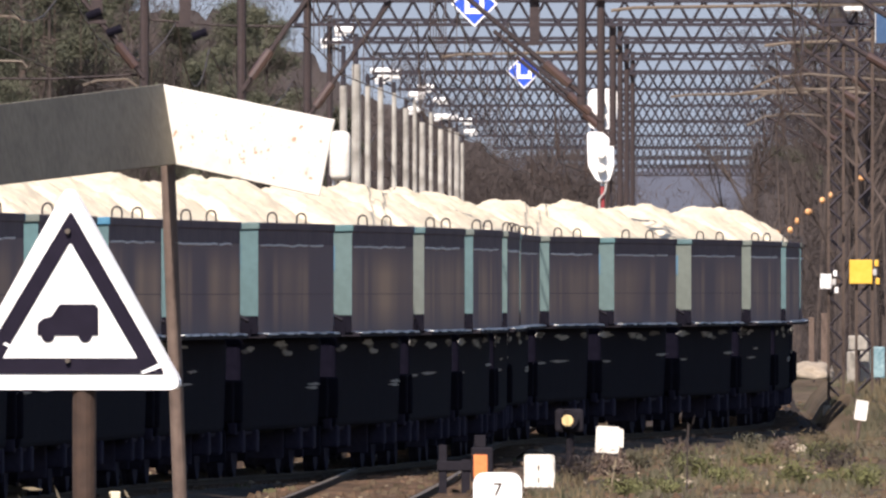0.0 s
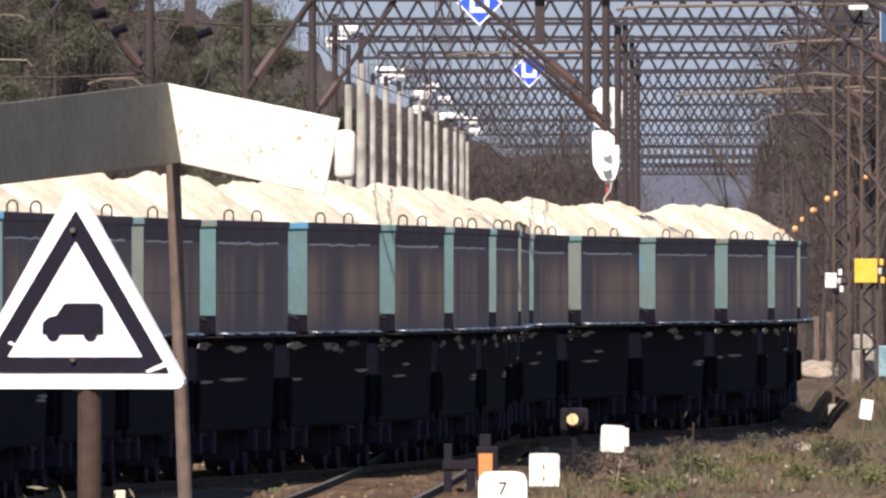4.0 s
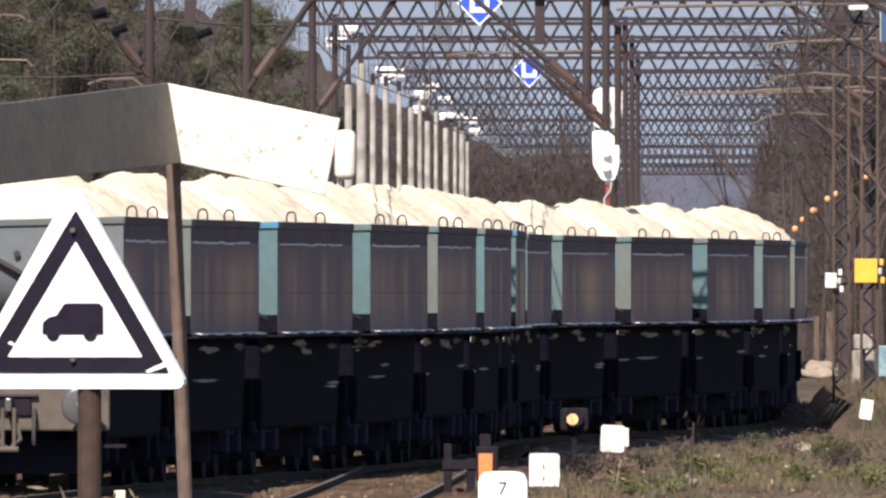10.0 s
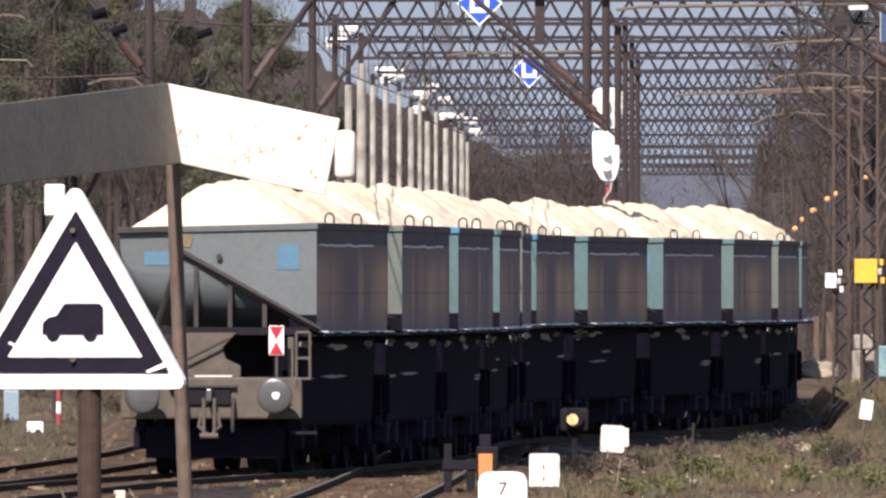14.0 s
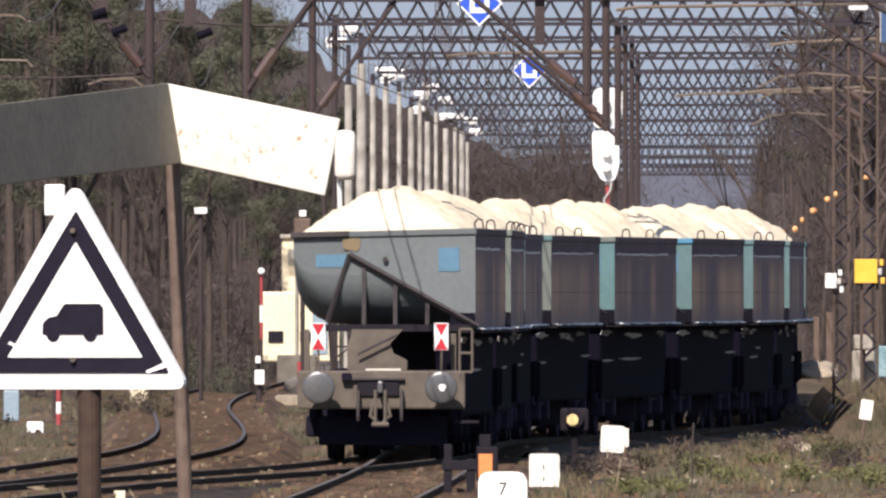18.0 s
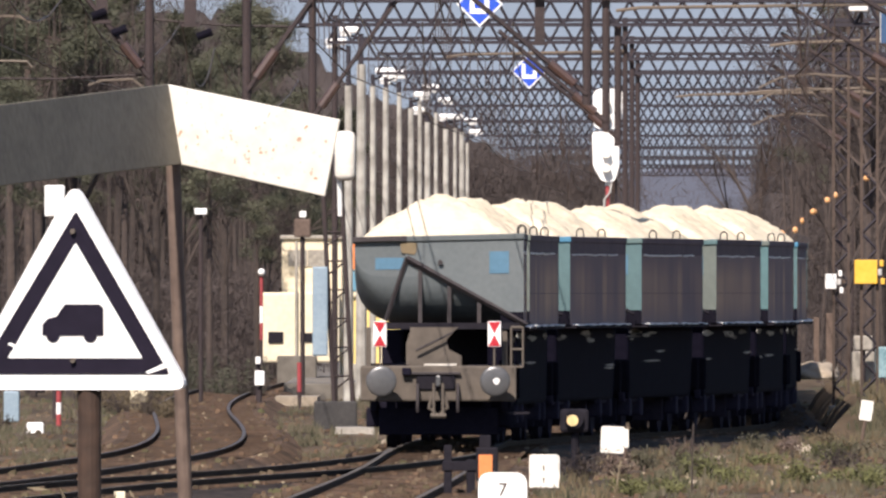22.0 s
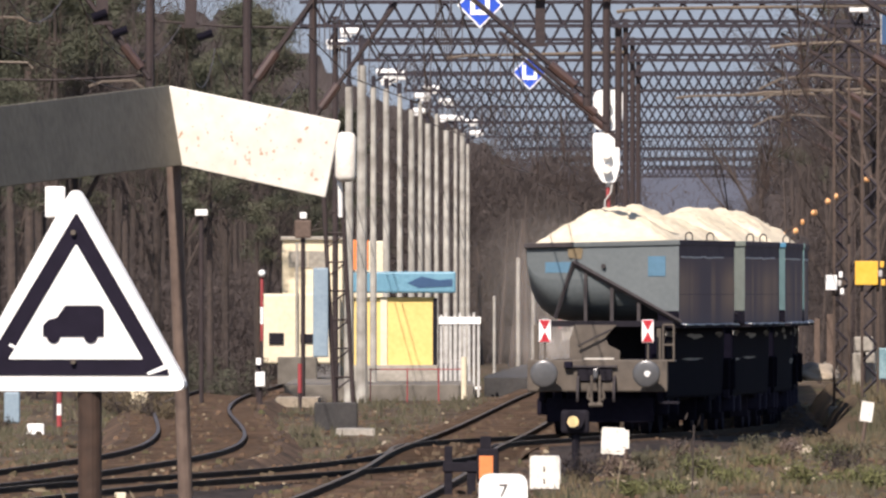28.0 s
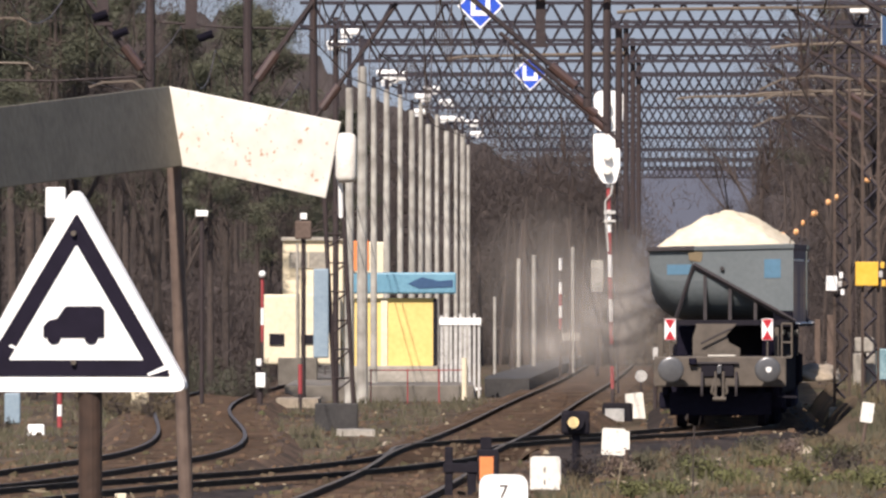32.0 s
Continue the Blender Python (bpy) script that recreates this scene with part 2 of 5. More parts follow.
M["twigs"] = mat("bare_twigs", (0.040, 0.033, 0.031), (0.072, 0.058, 0.053), 0.95, scale=0.6, fine=4, vary=0.25, spec=0.1)
M["wood_mass"] = mat("tangled_wood", (0.038, 0.033, 0.033), (0.069, 0.059, 0.058), 0.98, scale=0.6, fine=3.0, bump=0.35, stretch=(1, 1, 0.22), spec=0.05)
M["straw"] = mat("dry_straw", (0.16, 0.13, 0.085), (0.28, 0.23, 0.16), 0.95, fine=9, spec=0.1)
M["bush"] = mat("dry_bush", (0.06, 0.045, 0.025), (0.13, 0.10, 0.055), 0.95, scale=0.8, fine=4)
M["green"] = mat("fresh_green_weeds", (0.058, 0.063, 0.018), (0.13, 0.128, 0.048), 0.9, scale=0.8, fine=5)
M["grass"] = mat("mixed_grass", (0.036, 0.038, 0.019), (0.105, 0.088, 0.058), 0.95, scale=0.5, fine=5)
M["wire"] = mat("copper_wire", (0.05, 0.035, 0.03), (0.09, 0.06, 0.045), 0.6, 0.4)
M["wire_pale"] = mat("bright_copper_wire", (0.115, 0.092, 0.072), (0.16, 0.125, 0.095), 0.7, 0.2)


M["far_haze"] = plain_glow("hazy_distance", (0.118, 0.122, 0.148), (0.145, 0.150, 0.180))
M["sky_blue"] = plain_glow("hazy_blue_sky", (0.225, 0.268, 0.318), (0.25, 0.296, 0.344))


# ---- building blocks ----
def part(name, bm, material, parent=None, label="", smooth=False, where=None):
    me = bpy.data.meshes.new(name)
    bm.to_mesh(me)
    bm.free()
    me.materials.append(M[material])
    if smooth:
        me.shade_smooth()
    ob = new(name, me)
    ob.parent = parent
    if where is not None:
        ob.matrix_basis = where
    return tagged(ob, label)


def share(name, me, parent, m):
    """One more piece on a mesh that already exists."""
    ob = new(name, me)
    ob.parent, ob.matrix_basis = parent, m
    return ob


def thing(name, label, category, m=None, group="", kind=""):
    ob = new(name)
    ob.empty_display_size = 0.2
    if m is not None:
        ob.matrix_basis = m
    return tagged(ob, label, category, group, kind)


def box(bm, x0, x1, y0, y1, z0, z1, bev=0.0, m=None):
    k = Matrix.Translation(((x0 + x1) / 2, (y0 + y1) / 2, (z0 + z1) / 2)) @ Matrix.Diagonal((x1 - x0, y1 - y0, z1 - z0, 1))
    vs = bmesh.ops.create_cube(bm, size=1, matrix=(m @ k) if m else k)["verts"]
    if bev:
        es = list({e for v in vs for e in v.link_edges})
        bmesh.ops.bevel(bm, geom=es, offset=bev, segments=2, affect="EDGES", profile=0.5)
    return bm


def rod(bm, p, q, r, seg=6, r2=None):
    p, q = Vector(p), Vector(q)
    d = q - p
    m = Matrix.Translation((p + q) / 2) @ d.to_track_quat("Z", "Y").to_matrix().to_4x4()
    bmesh.ops.create_cone(bm, cap_ends=True, segments=seg, radius1=r, radius2=r if r2 is None else r2, depth=d.length, matrix=m)
    return bm


def tube(bm, pts, r, seg=5):
    """One bent round bar through pts."""
    pts = [Vector(p) for p in pts]
    rings = []
    for i, p in enumerate(pts):
        d = (pts[min(i + 1, len(pts) - 1)] - pts[max(i - 1, 0)]).normalized()
        u = d.orthogonal().normalized() if not rings else (last - d * last.dot(d)).normalized()
        last, v = u, d.cross(u)
        rings.append([bm.verts.new(p + (u * math.cos(a) + v * math.sin(a)) * r) for a in [2 * math.pi * k / seg for k in range(seg)]])
    for a, b in zip(rings, rings[1:]):
        for k in range(seg):
            bm.faces.new((a[k], a[(k + 1) % seg], b[(k + 1) % seg], b[k]))
    bm.faces.new(rings[0][::-1])
    bm.faces.new(rings[-1])
    return bm


def plate(bm, pts, thick):
    """A flat plate: outline pts in x and z, facing -y, front at y = 0."""
    f = [bm.verts.new((x, 0, z)) for x, z in pts]
    b = [bm.verts.new((x, thick, z)) for x, z in pts]
    bm.faces.new(f)
    bm.faces.new(b[::-1])
    n = len(pts)
    for i in range(n):
        bm.faces.new((f[i], b[i], b[(i + 1) % n], f[(i + 1) % n]))
    bmesh.ops.recalc_face_normals(bm, faces=bm.faces)
    return bm


def B():
    return bmesh.new()


def rounded(pts, r, n=5):
    """A polygon with its corners rounded by about r."""
    out = []
    for i, p in enumerate(pts):
        p = Vector(p)
        a, b = Vector(pts[i - 1]), Vector(pts[(i + 1) % len(pts)])
        u, v = (a - p).normalized(), (b - p).normalized()
        s, e = p + u * r, p + v * r
        for k in range(n + 1):
            t = k / n
            out.append(tuple((1 - t) ** 2 * s + 2 * t * (1 - t) * p + t * t * e))
    return out


# ---- tracks: the line of the train's track and its neighbours ----
class Line:
    """A smooth plan line x(y) through knots, straight beyond them."""

    def __init__(self, knots):
        self.k = np.array([p[0] for p in knots], float)
        self.v = np.array([p[1] for p in knots], float)
        n, h = len(self.k), np.diff(self.k)
        a, b = np.eye(n), np.zeros(n)
        for i in range(1, n - 1):
            a[i, i - 1], a[i, i], a[i, i + 1] = h[i - 1], 2 * (h[i - 1] + h[i]), h[i]
            b[i] = 6 * ((self.v[i + 1] - self.v[i]) / h[i] - (self.v[i] - self.v[i - 1]) / h[i - 1])
        self.m = np.linalg.solve(a, b)

    def x(self, y):
        k, v, m = self.k, self.v, self.m
        if y <= k[0] or y >= k[-1]:
            i = 0 if y <= k[0] else len(k) - 1
            e = 0.5 if y <= k[0] else -0.5
            return v[i] + (y - k[i]) * (self.x(k[i] + e) - v[i]) / e
        j = int(np.searchsorted(k, y)) - 1
        h, t = k[j + 1] - k[j], y - k[j]
        c = (v[j + 1] - v[j]) / h - h * (2 * m[j] + m[j + 1]) / 6
        return v[j] + c * t + m[j] / 2 * t * t + (m[j + 1] - m[j]) / (6 * h) * t ** 3


MAIN = Line([(300, -6.375), (322, -5.207), (336, -4.415), (350, -3.255), (364, -1.99), (378, -1.093), (392, -0.428), (404, -0.108), (416, -0.043), (428, 0.211), (440, 1.048),
             (452, 2.316), (464, 3.605), (476, 4.557), (488, 5.178), (500, 5.5), (516, 5.68), (560, 6.0), (620, 6.6)])
SIDE = Line([(250, -1.9), (312, -1.06), (373, -0.3), (410, 0.0), (440, 0.42), (577, 2.05), (700, 3.5), (900, 5.6)])
LEFT = Line([(250, -12.2), (300, -8.9), (345, -6.0), (369, -5.15), (399, -4.3), (438, -4.05), (470, -4.27), (542, -5.1), (600, -5.4), (700, -5.0), (900, -3.2)])


def strip(bm, line, y0, y1, step, prof):
    """A profile (offset, height) swept along a plan line."""
    rows, y = [], y0
    while y <= y1 + 1e-6:
        x = line.x(y)
        s = (line.x(y + 0.5) - line.x(y - 0.5))
        l = math.hypot(1, s)
        rows.append([bm.verts.new((x + o / l, y - o * s / l, h)) for o, h in prof])
        y += step
    for a, b in zip(rows, rows[1:]):
        for i in range(len(prof) - 1):
            bm.faces.new((a[i], a[i + 1], b[i + 1], b[i]))
    return bm


def track(name, label, line, y0, y1):
    t = thing(name, label, "railway track", kind="structure")
    bm = strip(B(), line, y0, y1, 4.0, [(-1.8, -0.3), (-1.4, -0.09), (1.4, -0.09), (1.8, -0.3)])
    part("ballast_bed", bm, "ballast_shade" if line is MAIN else "ballast", t)
    # Wider dark strip on the shadow side: the train's shadow put into colour.
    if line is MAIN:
        part("ballast_shoulder", strip(B(), line, y0, 472, 4.0, [(1.5, -0.115), (2.6, -0.25), (2.8, -0.33)]), "ballast_shade", t, "ballast shoulder coloured dark for the train's shadow")
    bm = B()
    y = y0
    while y < min(y1, y0 + 420):
        x, s = line.x(y), line.x(y + 0.5) - line.x(y - 0.5)
        box(bm, -1.25, 1.25, -0.13, 0.13, -0.24, -0.075, m=Matrix.Translation((x, y, 0)) @ Matrix.Rotation(-math.atan(s), 4, "Z"))
        y += 0.65
    tagged(part("sleepers", bm, "sleeper", t), kind="stuff")
    for o in (-0.7525, 0.7525):
        bm = strip(B(), line, y0, y1, 2.0, [(o - 0.07, -0.14), (o - 0.02, -0.12), (o - 0.02, -0.04), (o - 0.036, -0.03), (o - 0.036, 0), (o + 0.036, 0),
                                            (o + 0.036, -0.03), (o + 0.02, -0.04), (o + 0.02, -0.12), (o + 0.07, -0.14)])
        part("rail", bm, "rail", t)
        bm = strip(B(), line, y0, y1, 2.0, [(o - 0.03, 0.002), (o + 0.03, 0.002)])
        part("running_surface", bm, "railhead" if line is LEFT else "railshine", t)
    return t


# ---- ground ----
def ground_height(x, y):
    base = -0.28 + 0.05 * noise.noise((x * 0.3, y * 0.05, 0))
    rise = max(0.0, min(1.0, (110 - y) / 80))
    rise = rise * rise * (3 - 2 * rise)
    bank = max(0.0, min(1.0, (x - MAIN.x(min(max(y, 250), 620)) - 2.3) / 2.5)) * 0.16 if 200 < y < 620 else 0
    return base + rise * 1.05 + bank


bm = B()
ys = [-300, -100, -20, 0, 20, 40, 60, 80, 100, 120, 160, 200] + [200 + 3 * i for i in range(1, 150)] + [680, 720, 780, 850, 950, 1100, 1400, 2000, 3000, 4600]
xs = [-3000, -1000, -300, -100, -50, -30] + [-20 + 0.5 * i for i in range(81)] + [30, 50, 100, 300, 1000, 3000]
grid = [[bm.verts.new((x, y, ground_height(x, y))) for x in xs] for y in ys]
for a, b in zip(grid, grid[1:]):
    for i in range(len(xs) - 1):
        bm.faces.new((a[i], a[i + 1], b[i + 1], b[i]))
g = part("ground", bm, "ground", smooth=True)
tagged(g, "dry brown spring grass and soil with green tufts", "ground", kind="structure")

bm = box(B(), -420, 560, 4590, 4592, -20, 240)
tagged(part("backdrop", bm, "sky_blue"), "hazy blue-grey spring sky", "sky", kind="structure")
# Far woods as a glowing sheet: the air's haze is put into its colour.
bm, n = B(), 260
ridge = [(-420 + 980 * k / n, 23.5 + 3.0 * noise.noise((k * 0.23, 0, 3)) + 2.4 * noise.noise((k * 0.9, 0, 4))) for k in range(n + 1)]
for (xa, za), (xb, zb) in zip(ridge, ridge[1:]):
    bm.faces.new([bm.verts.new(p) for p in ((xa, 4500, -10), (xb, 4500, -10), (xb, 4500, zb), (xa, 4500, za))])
tagged(part("distance", bm, "far_haze"), "distant woods, haze put into their blue-grey glow", "distant wood", kind="structure")

BANK = ((1.82, -0.33), (2.0, 0.0), (2.3, 0.32), (2.8, 0.38), (3.4, 0.4), (5.0, 0.42), (7.0, 0.4), (9.0, -0.33))


def bank_height(o, y):
    """Height of the low bank at the offset o from the line."""
    e = max(0.0, min(1.0, (y - 474) / 14)) * max(0.0, min(1.0, (632 - y) / 22))
    e = e * e * (3 - 2 * e)
    h = float(np.interp(o, [p[0] for p in BANK], [p[1] for p in BANK]))
    return -0.33 + (h + 0.33) * e + 0.05 * e * noise.noise((y * 0.06, o, 5))


bm = B()
rows = [[bm.verts.new((MAIN.x(y) + o, y, bank_height(o, y))) for o in (1.82, 2.0, 2.3, 2.8, 3.4, 4.2, 5.0, 6.0, 7.0, 8.0, 9.0)] for y in [472 + 2.0 * k for k in range(82)]]
for a, b in zip(rows, rows[1:]):
    for i in range(len(a) - 1):
        bm.faces.new((a[i], a[i + 1], b[i + 1], b[i]))
tagged(part("bank", bm, "ground", smooth=True), "low grassy bank beside the line", "bank", kind="structure")

track("track_1", "rusty rails on brown stone ballast under the train", MAIN, 200, 900)
track("track_2", "worn rails on brown ballast branching off beside the train", SIDE, 250, 900)
track("track_3", "curving rusty rails on brown ballast beside the platform", LEFT, 250, 900)


# ---- hopper wagons ----
def section(zb):
    """Body outline in x and z with its floor at zb."""
    r = min(0.62, (3.2 - zb) * 0.62)
    pts = [(-1.3, 3.2), (-1.3, zb + r)]
    for i in range(1, 7):
        a = math.pi / 2 * i / 6
        pts.append((-1.3 + r * (1 - math.cos(a)) * 1.05, zb + r * (1 - math.sin(a))))
    return pts + [(0.2, zb - 0.0), (1.27, zb), (1.27, 3.2)]


def dome(x, y, z, r, d):
    """A round disc bulging by d along y."""
    bm = B()
    rings = []
    for k in range(6):
        a = k / 5 * math.pi / 2
        rr, yy = r * (math.cos(a) if k < 5 else 0.02), y + d * (0.45 + 0.55 * math.sin(a))
        rings.append([bm.verts.new((x + rr * math.cos(b), yy, z + rr * math.sin(b))) for b in [math.tau * i / 20 for i in range(20)]])
    rings.insert(0, [bm.verts.new((v.co.x, y, v.co.z)) for v in rings[0]])
    for p, q in zip(rings, rings[1:]):
        for i in range(20):
            bm.faces.new((p[i], p[(i + 1) % 20], q[(i + 1) % 20], q[i]))
    bm.faces.new(rings[-1])
    bm.faces.new(rings[0])
    bmesh.ops.recalc_face_normals(bm, faces=bm.faces)
    return bm


SIDE_PARTS = ("side_flap", "upper_band", "side_seam", "spill_line", "sill_ledge", "spilled_dust", "corner_block")


def wagon(dusty, seed=5):
    # dusty: the rearmost wagon; the others' dark frames stand in for shade.
    fm, paint = ("frame", "teal") if dusty else ("dark", "teal_mixed")
    w = thing("hopper_wagon", "grey-teal freight hopper wagon with dark grimy sides", "freight wagon", group="wagons of the freight train")
    # trough, drawn in under both ends
    bm = B()
    low = [(0.75 * (1 - math.cos(a)), 2.62 - 0.67 * math.sin(a)) for a in [math.pi / 2 * k / 9 for k in range(10)]]
    cuts = low + [(9.6 - y, z) for y, z in low[::-1]]
    rows = [[bm.verts.new((x, y, z)) for x, z in section(zb)] for y, zb in cuts]
    n = len(rows[0])
    for a, b in zip(rows, rows[1:]):
        for i in range(n - 1):
            bm.faces.new((a[i], b[i], b[i + 1], a[i + 1])).smooth = 0 < i < n - 3
    for row in (rows[0], rows[-1]):
        bm.faces.new([bm.verts.new(v.co) for v in row])
    bm.faces.new([bm.verts.new(p) for p in ((-1.29, 0.02, 3.19), (1.26, 0.02, 3.19), (1.26, 9.58, 3.19), (-1.29, 9.58, 3.19))])
    bmesh.ops.recalc_face_normals(bm, faces=bm.faces)
    body = part("body", bm, paint, w)
    # end gussets and braces
    for end in (0, 1):
        flip = Matrix.Translation((0, 9.6, 0)) @ Matrix.Diagonal((1, -1, 1, 1)) if end else Matrix()
        bm = plate(B(), [(-0.52, 2.93), (0.2, 2.54), (1.15, 1.98), (1.31, 1.98), (1.31, 3.2), (-0.52, 3.2)], 0.02)
        bm.transform(Matrix.Translation((0, -0.022, 0)))
        bm.transform(flip)
        bmesh.ops.recalc_face_normals(bm, faces=bm.faces)
        gs = part("end_gusset", bm, paint, w)
        for p, q, r in (((-0.5, -0.04, 2.9), (1.36 if dusty else 1.18, -0.06 if dusty else -0.03, 1.9 if dusty else 2.04), 0.05 if dusty else 0.03), ((-0.5, -0.04, 2.9), (-0.82, 0.05, 1.98), 0.035)):
            bm = rod(B(), p, q, r, 4)
            bm.transform(flip)
            # Braces in the gaps are coloured darker, as if shaded.
            part("diagonal_brace", bm, "brace" if dusty else "dark", w, "dark diagonal steel brace")
        for x, zt in ((-0.29, 2.78), (0.16, 2.53), (0.62, 2.28)):
            bm = box(B(), x - 0.03, x + 0.03, -0.03, 0.3, 1.9, zt)
            bm.transform(flip)
            bmesh.ops.recalc_face_normals(bm, faces=bm.faces)
            part("end_rib", bm, "brace", w)
        bm = box(B(), -1.33, 1.33, -0.05, 0.05, 3.15, 3.235, 0.012)
        bm.transform(flip)
        bmesh.ops.recalc_face_normals(bm, faces=bm.faces)
        part("top_rail", bm, paint, w)
    bm = box(B(), -1.34, -0.5, -0.075, -0.05, 3.16, 3.24, 0.008)
    part("rim_bar", bm, "brace", w, "dark bent bar on the rim")
    part("blue_patch", box(B(), -0.98, -0.52, -0.006, -0.002, 2.73, 2.91), "patch_blue", w, "faded blue painted patch")
    part("blue_patch", box(B(), 0.78, 1.08, -0.03, -0.0225, 2.66, 2.98), "patch_blue", w, "faded blue painted patch")
    part("rust_mark", plate(B(), rounded([(-0.58, 2.98), (-0.36, 2.95), (-0.33, 3.13), (-0.6, 3.14)], 0.04), 0.012), "ochre", w, "ochre rust mark", where=Matrix.Translation((0, -0.036, 0)))
    part("end_bolt", rod(B(), (0.02, -0.03, 2.83), (0.02, -0.08, 2.83), 0.04, 8), "brace", w)
    # right side: flap panels, ribs, spill, loops
    bm = box(B(), 1.275, 1.305, 0.0, 9.6, 1.8, 3.18)
    # Black plates added where only the shaded gap below the body shows.
    part("corner_block", box(B(), 0.95 if dusty else 0.5, 1.309, -0.035, -0.002, 1.79, 2.02), "black_and_shade", w, "black plate standing in for shade under the body's corner")
    part("corner_block", box(B(), 1.276, 1.309, 9.602, 9.63, 1.79, 2.02), "black_and_shade", w, "black plate standing in for shade under the body's corner")
    part("upper_band", box(B(), 1.305, 1.310, 0.01, 9.59, 2.95, 3.14), "side_dark", w, "darker band under the rim")
    flap = part("side_flap", bm, "side", w, "grimy brown-grey side flap")
    part("side_seam", box(B(), 1.305, 1.309, 0.1, 9.5, 2.3, 2.308), "side_dark", w)
    for y0, y1 in ((0.3, 6.2), (6.5, 8.2)) if not dusty else ((0.4, 7.6),):
        n = int((y1 - y0) / 0.3)
        pts = [(1.309, y0 + (y1 - y0) * q / n, 2.94 + 0.022 * noise.noise((q * 0.35, seed, y0))) for q in range(n + 1)]
        part("spill_line", tube(B(), pts, 0.012 + 0.003 * (seed % 2), 5), "chalk", w, "pale dust line along the flap")
    part("top_rail", box(B(), 1.28, 1.325, 0.02, 9.58, 3.14, 3.235, 0.012), "side_dark", w)
    part("top_rail", box(B(), -1.34, -1.28, 0.02, 9.58, 3.14, 3.235, 0.012), paint, w)
    for y in (2.2, 5.9):
        pts = [(1.2, y, 3.2), (1.2, y, 3.3)] + [(1.26 - 0.06 * math.cos(a), y, 3.3 + 0.06 * math.sin(a)) for a in [math.pi * i / 6 for i in range(7)]] + [(1.32, y, 3.3), (1.32, y, 3.2)]
        part("lifting_loop", tube(B(), pts, 0.013), "brace", w, "bent steel loop on the rim")
    part("sill_ledge", box(B(), 1.1, 1.42, 0.0, 9.6, 1.73, 1.785, 0.01), "dark", w)
    rd = random.Random(seed)
    y = 0.15
    while y < 9.0:
        length = rd.uniform(0.4, 1.6)
        bm, rows = B(), []
        for k in range(13):
            u = k / 12
            h = 0.002 + 0.02 * math.sin(math.pi * u) ** 0.5 * (0.7 + 0.6 * noise.noise((y + length * u * 0.8, seed, 0)))
            yy = min(9.58, y + length * u)
            rows.append([bm.verts.new(p) for p in ((1.427, yy, 1.775), (1.424, yy, 1.785 + h * 0.7), (1.36, yy, 1.787 + h), (1.28, yy, 1.79 + h))])
        for a, b in zip(rows, rows[1:]):
            for q in range(3):
                bm.faces.new((a[q], b[q], b[q + 1], a[q + 1]))
        part("spilled_dust", bm, "chalk", w, "white stone dust along the ledge")
        y += length + rd.uniform(0.15, 1.1)
    for k in range(9):
        y = rd.choice((0.25, 0.6, 9.2, 4.8, rd.uniform(0.5, 9.3))) + rd.uniform(-0.25, 0.25)
        z, l, h = rd.uniform(1.6, 1.74), rd.uniform(0.4, 1.3), rd.uniform(0.015, 0.045)
        if k > 6:
            z, l, h = rd.uniform(1.1, 1.4), rd.uniform(0.8, 1.8), 0.018
        pts = [(l * math.cos(a) * rd.uniform(0.5, 1.2), h * math.sin(a) * rd.uniform(0.5, 1.5)) for a in [math.tau / 11 * q for q in range(11)]]
        part("dust_smear", plate(B(), pts, 0.012), "grey_conc" if k % 3 else "frame", w, "pale stone dust caught on the frame", where=Matrix.Translation((1.135, y, z)) @ Matrix.Rotation(math.pi / 2, 4, "Z"))
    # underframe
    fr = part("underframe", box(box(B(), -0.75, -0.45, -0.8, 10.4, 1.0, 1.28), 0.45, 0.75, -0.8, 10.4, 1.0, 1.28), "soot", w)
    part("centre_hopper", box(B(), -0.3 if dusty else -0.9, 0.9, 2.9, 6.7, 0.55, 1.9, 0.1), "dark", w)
    # Runs the whole length so the underframe reads as one even dark.
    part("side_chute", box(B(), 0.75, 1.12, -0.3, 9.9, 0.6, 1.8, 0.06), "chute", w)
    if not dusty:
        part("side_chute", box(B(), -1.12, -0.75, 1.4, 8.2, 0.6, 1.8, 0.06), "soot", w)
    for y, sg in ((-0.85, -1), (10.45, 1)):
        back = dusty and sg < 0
        # Only the rearmost headstock keeps its brown; the rest are blackened for shade.
        fm = "frame" if back else "black_and_shade"
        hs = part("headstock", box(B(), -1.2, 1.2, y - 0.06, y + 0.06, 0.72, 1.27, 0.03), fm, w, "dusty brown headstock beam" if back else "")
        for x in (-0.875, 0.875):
            bf = part("buffer", rod(B(), (x, y, 1.03), (x, y + sg * 0.45, 1.03), 0.1, 12), "black_and_shade", hs)
            part("buffer_disc", dome(x, y + sg * 0.43, 1.03, 0.235, 0.06 * sg), "buffer" if back else "black_and_shade", hs, "worn steel buffer disc, slightly domed", smooth=True)
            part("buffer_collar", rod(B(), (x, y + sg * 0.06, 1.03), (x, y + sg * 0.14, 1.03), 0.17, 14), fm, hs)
        part("coupling_hook", box(B(), -0.04, 0.04, min(y, y + sg * 0.4), max(y, y + sg * 0.4), 0.95, 1.12, 0.02), "buffer" if back else "black_and_shade", hs)
        if back:
            part("draw_plate", box(B(), -0.34, 0.26, min(y + sg * 0.06, y + sg * 0.1), max(y + sg * 0.06, y + sg * 0.1), 0.9, 1.13, 0.02), "dark", hs, "dark plate round the coupling hook")
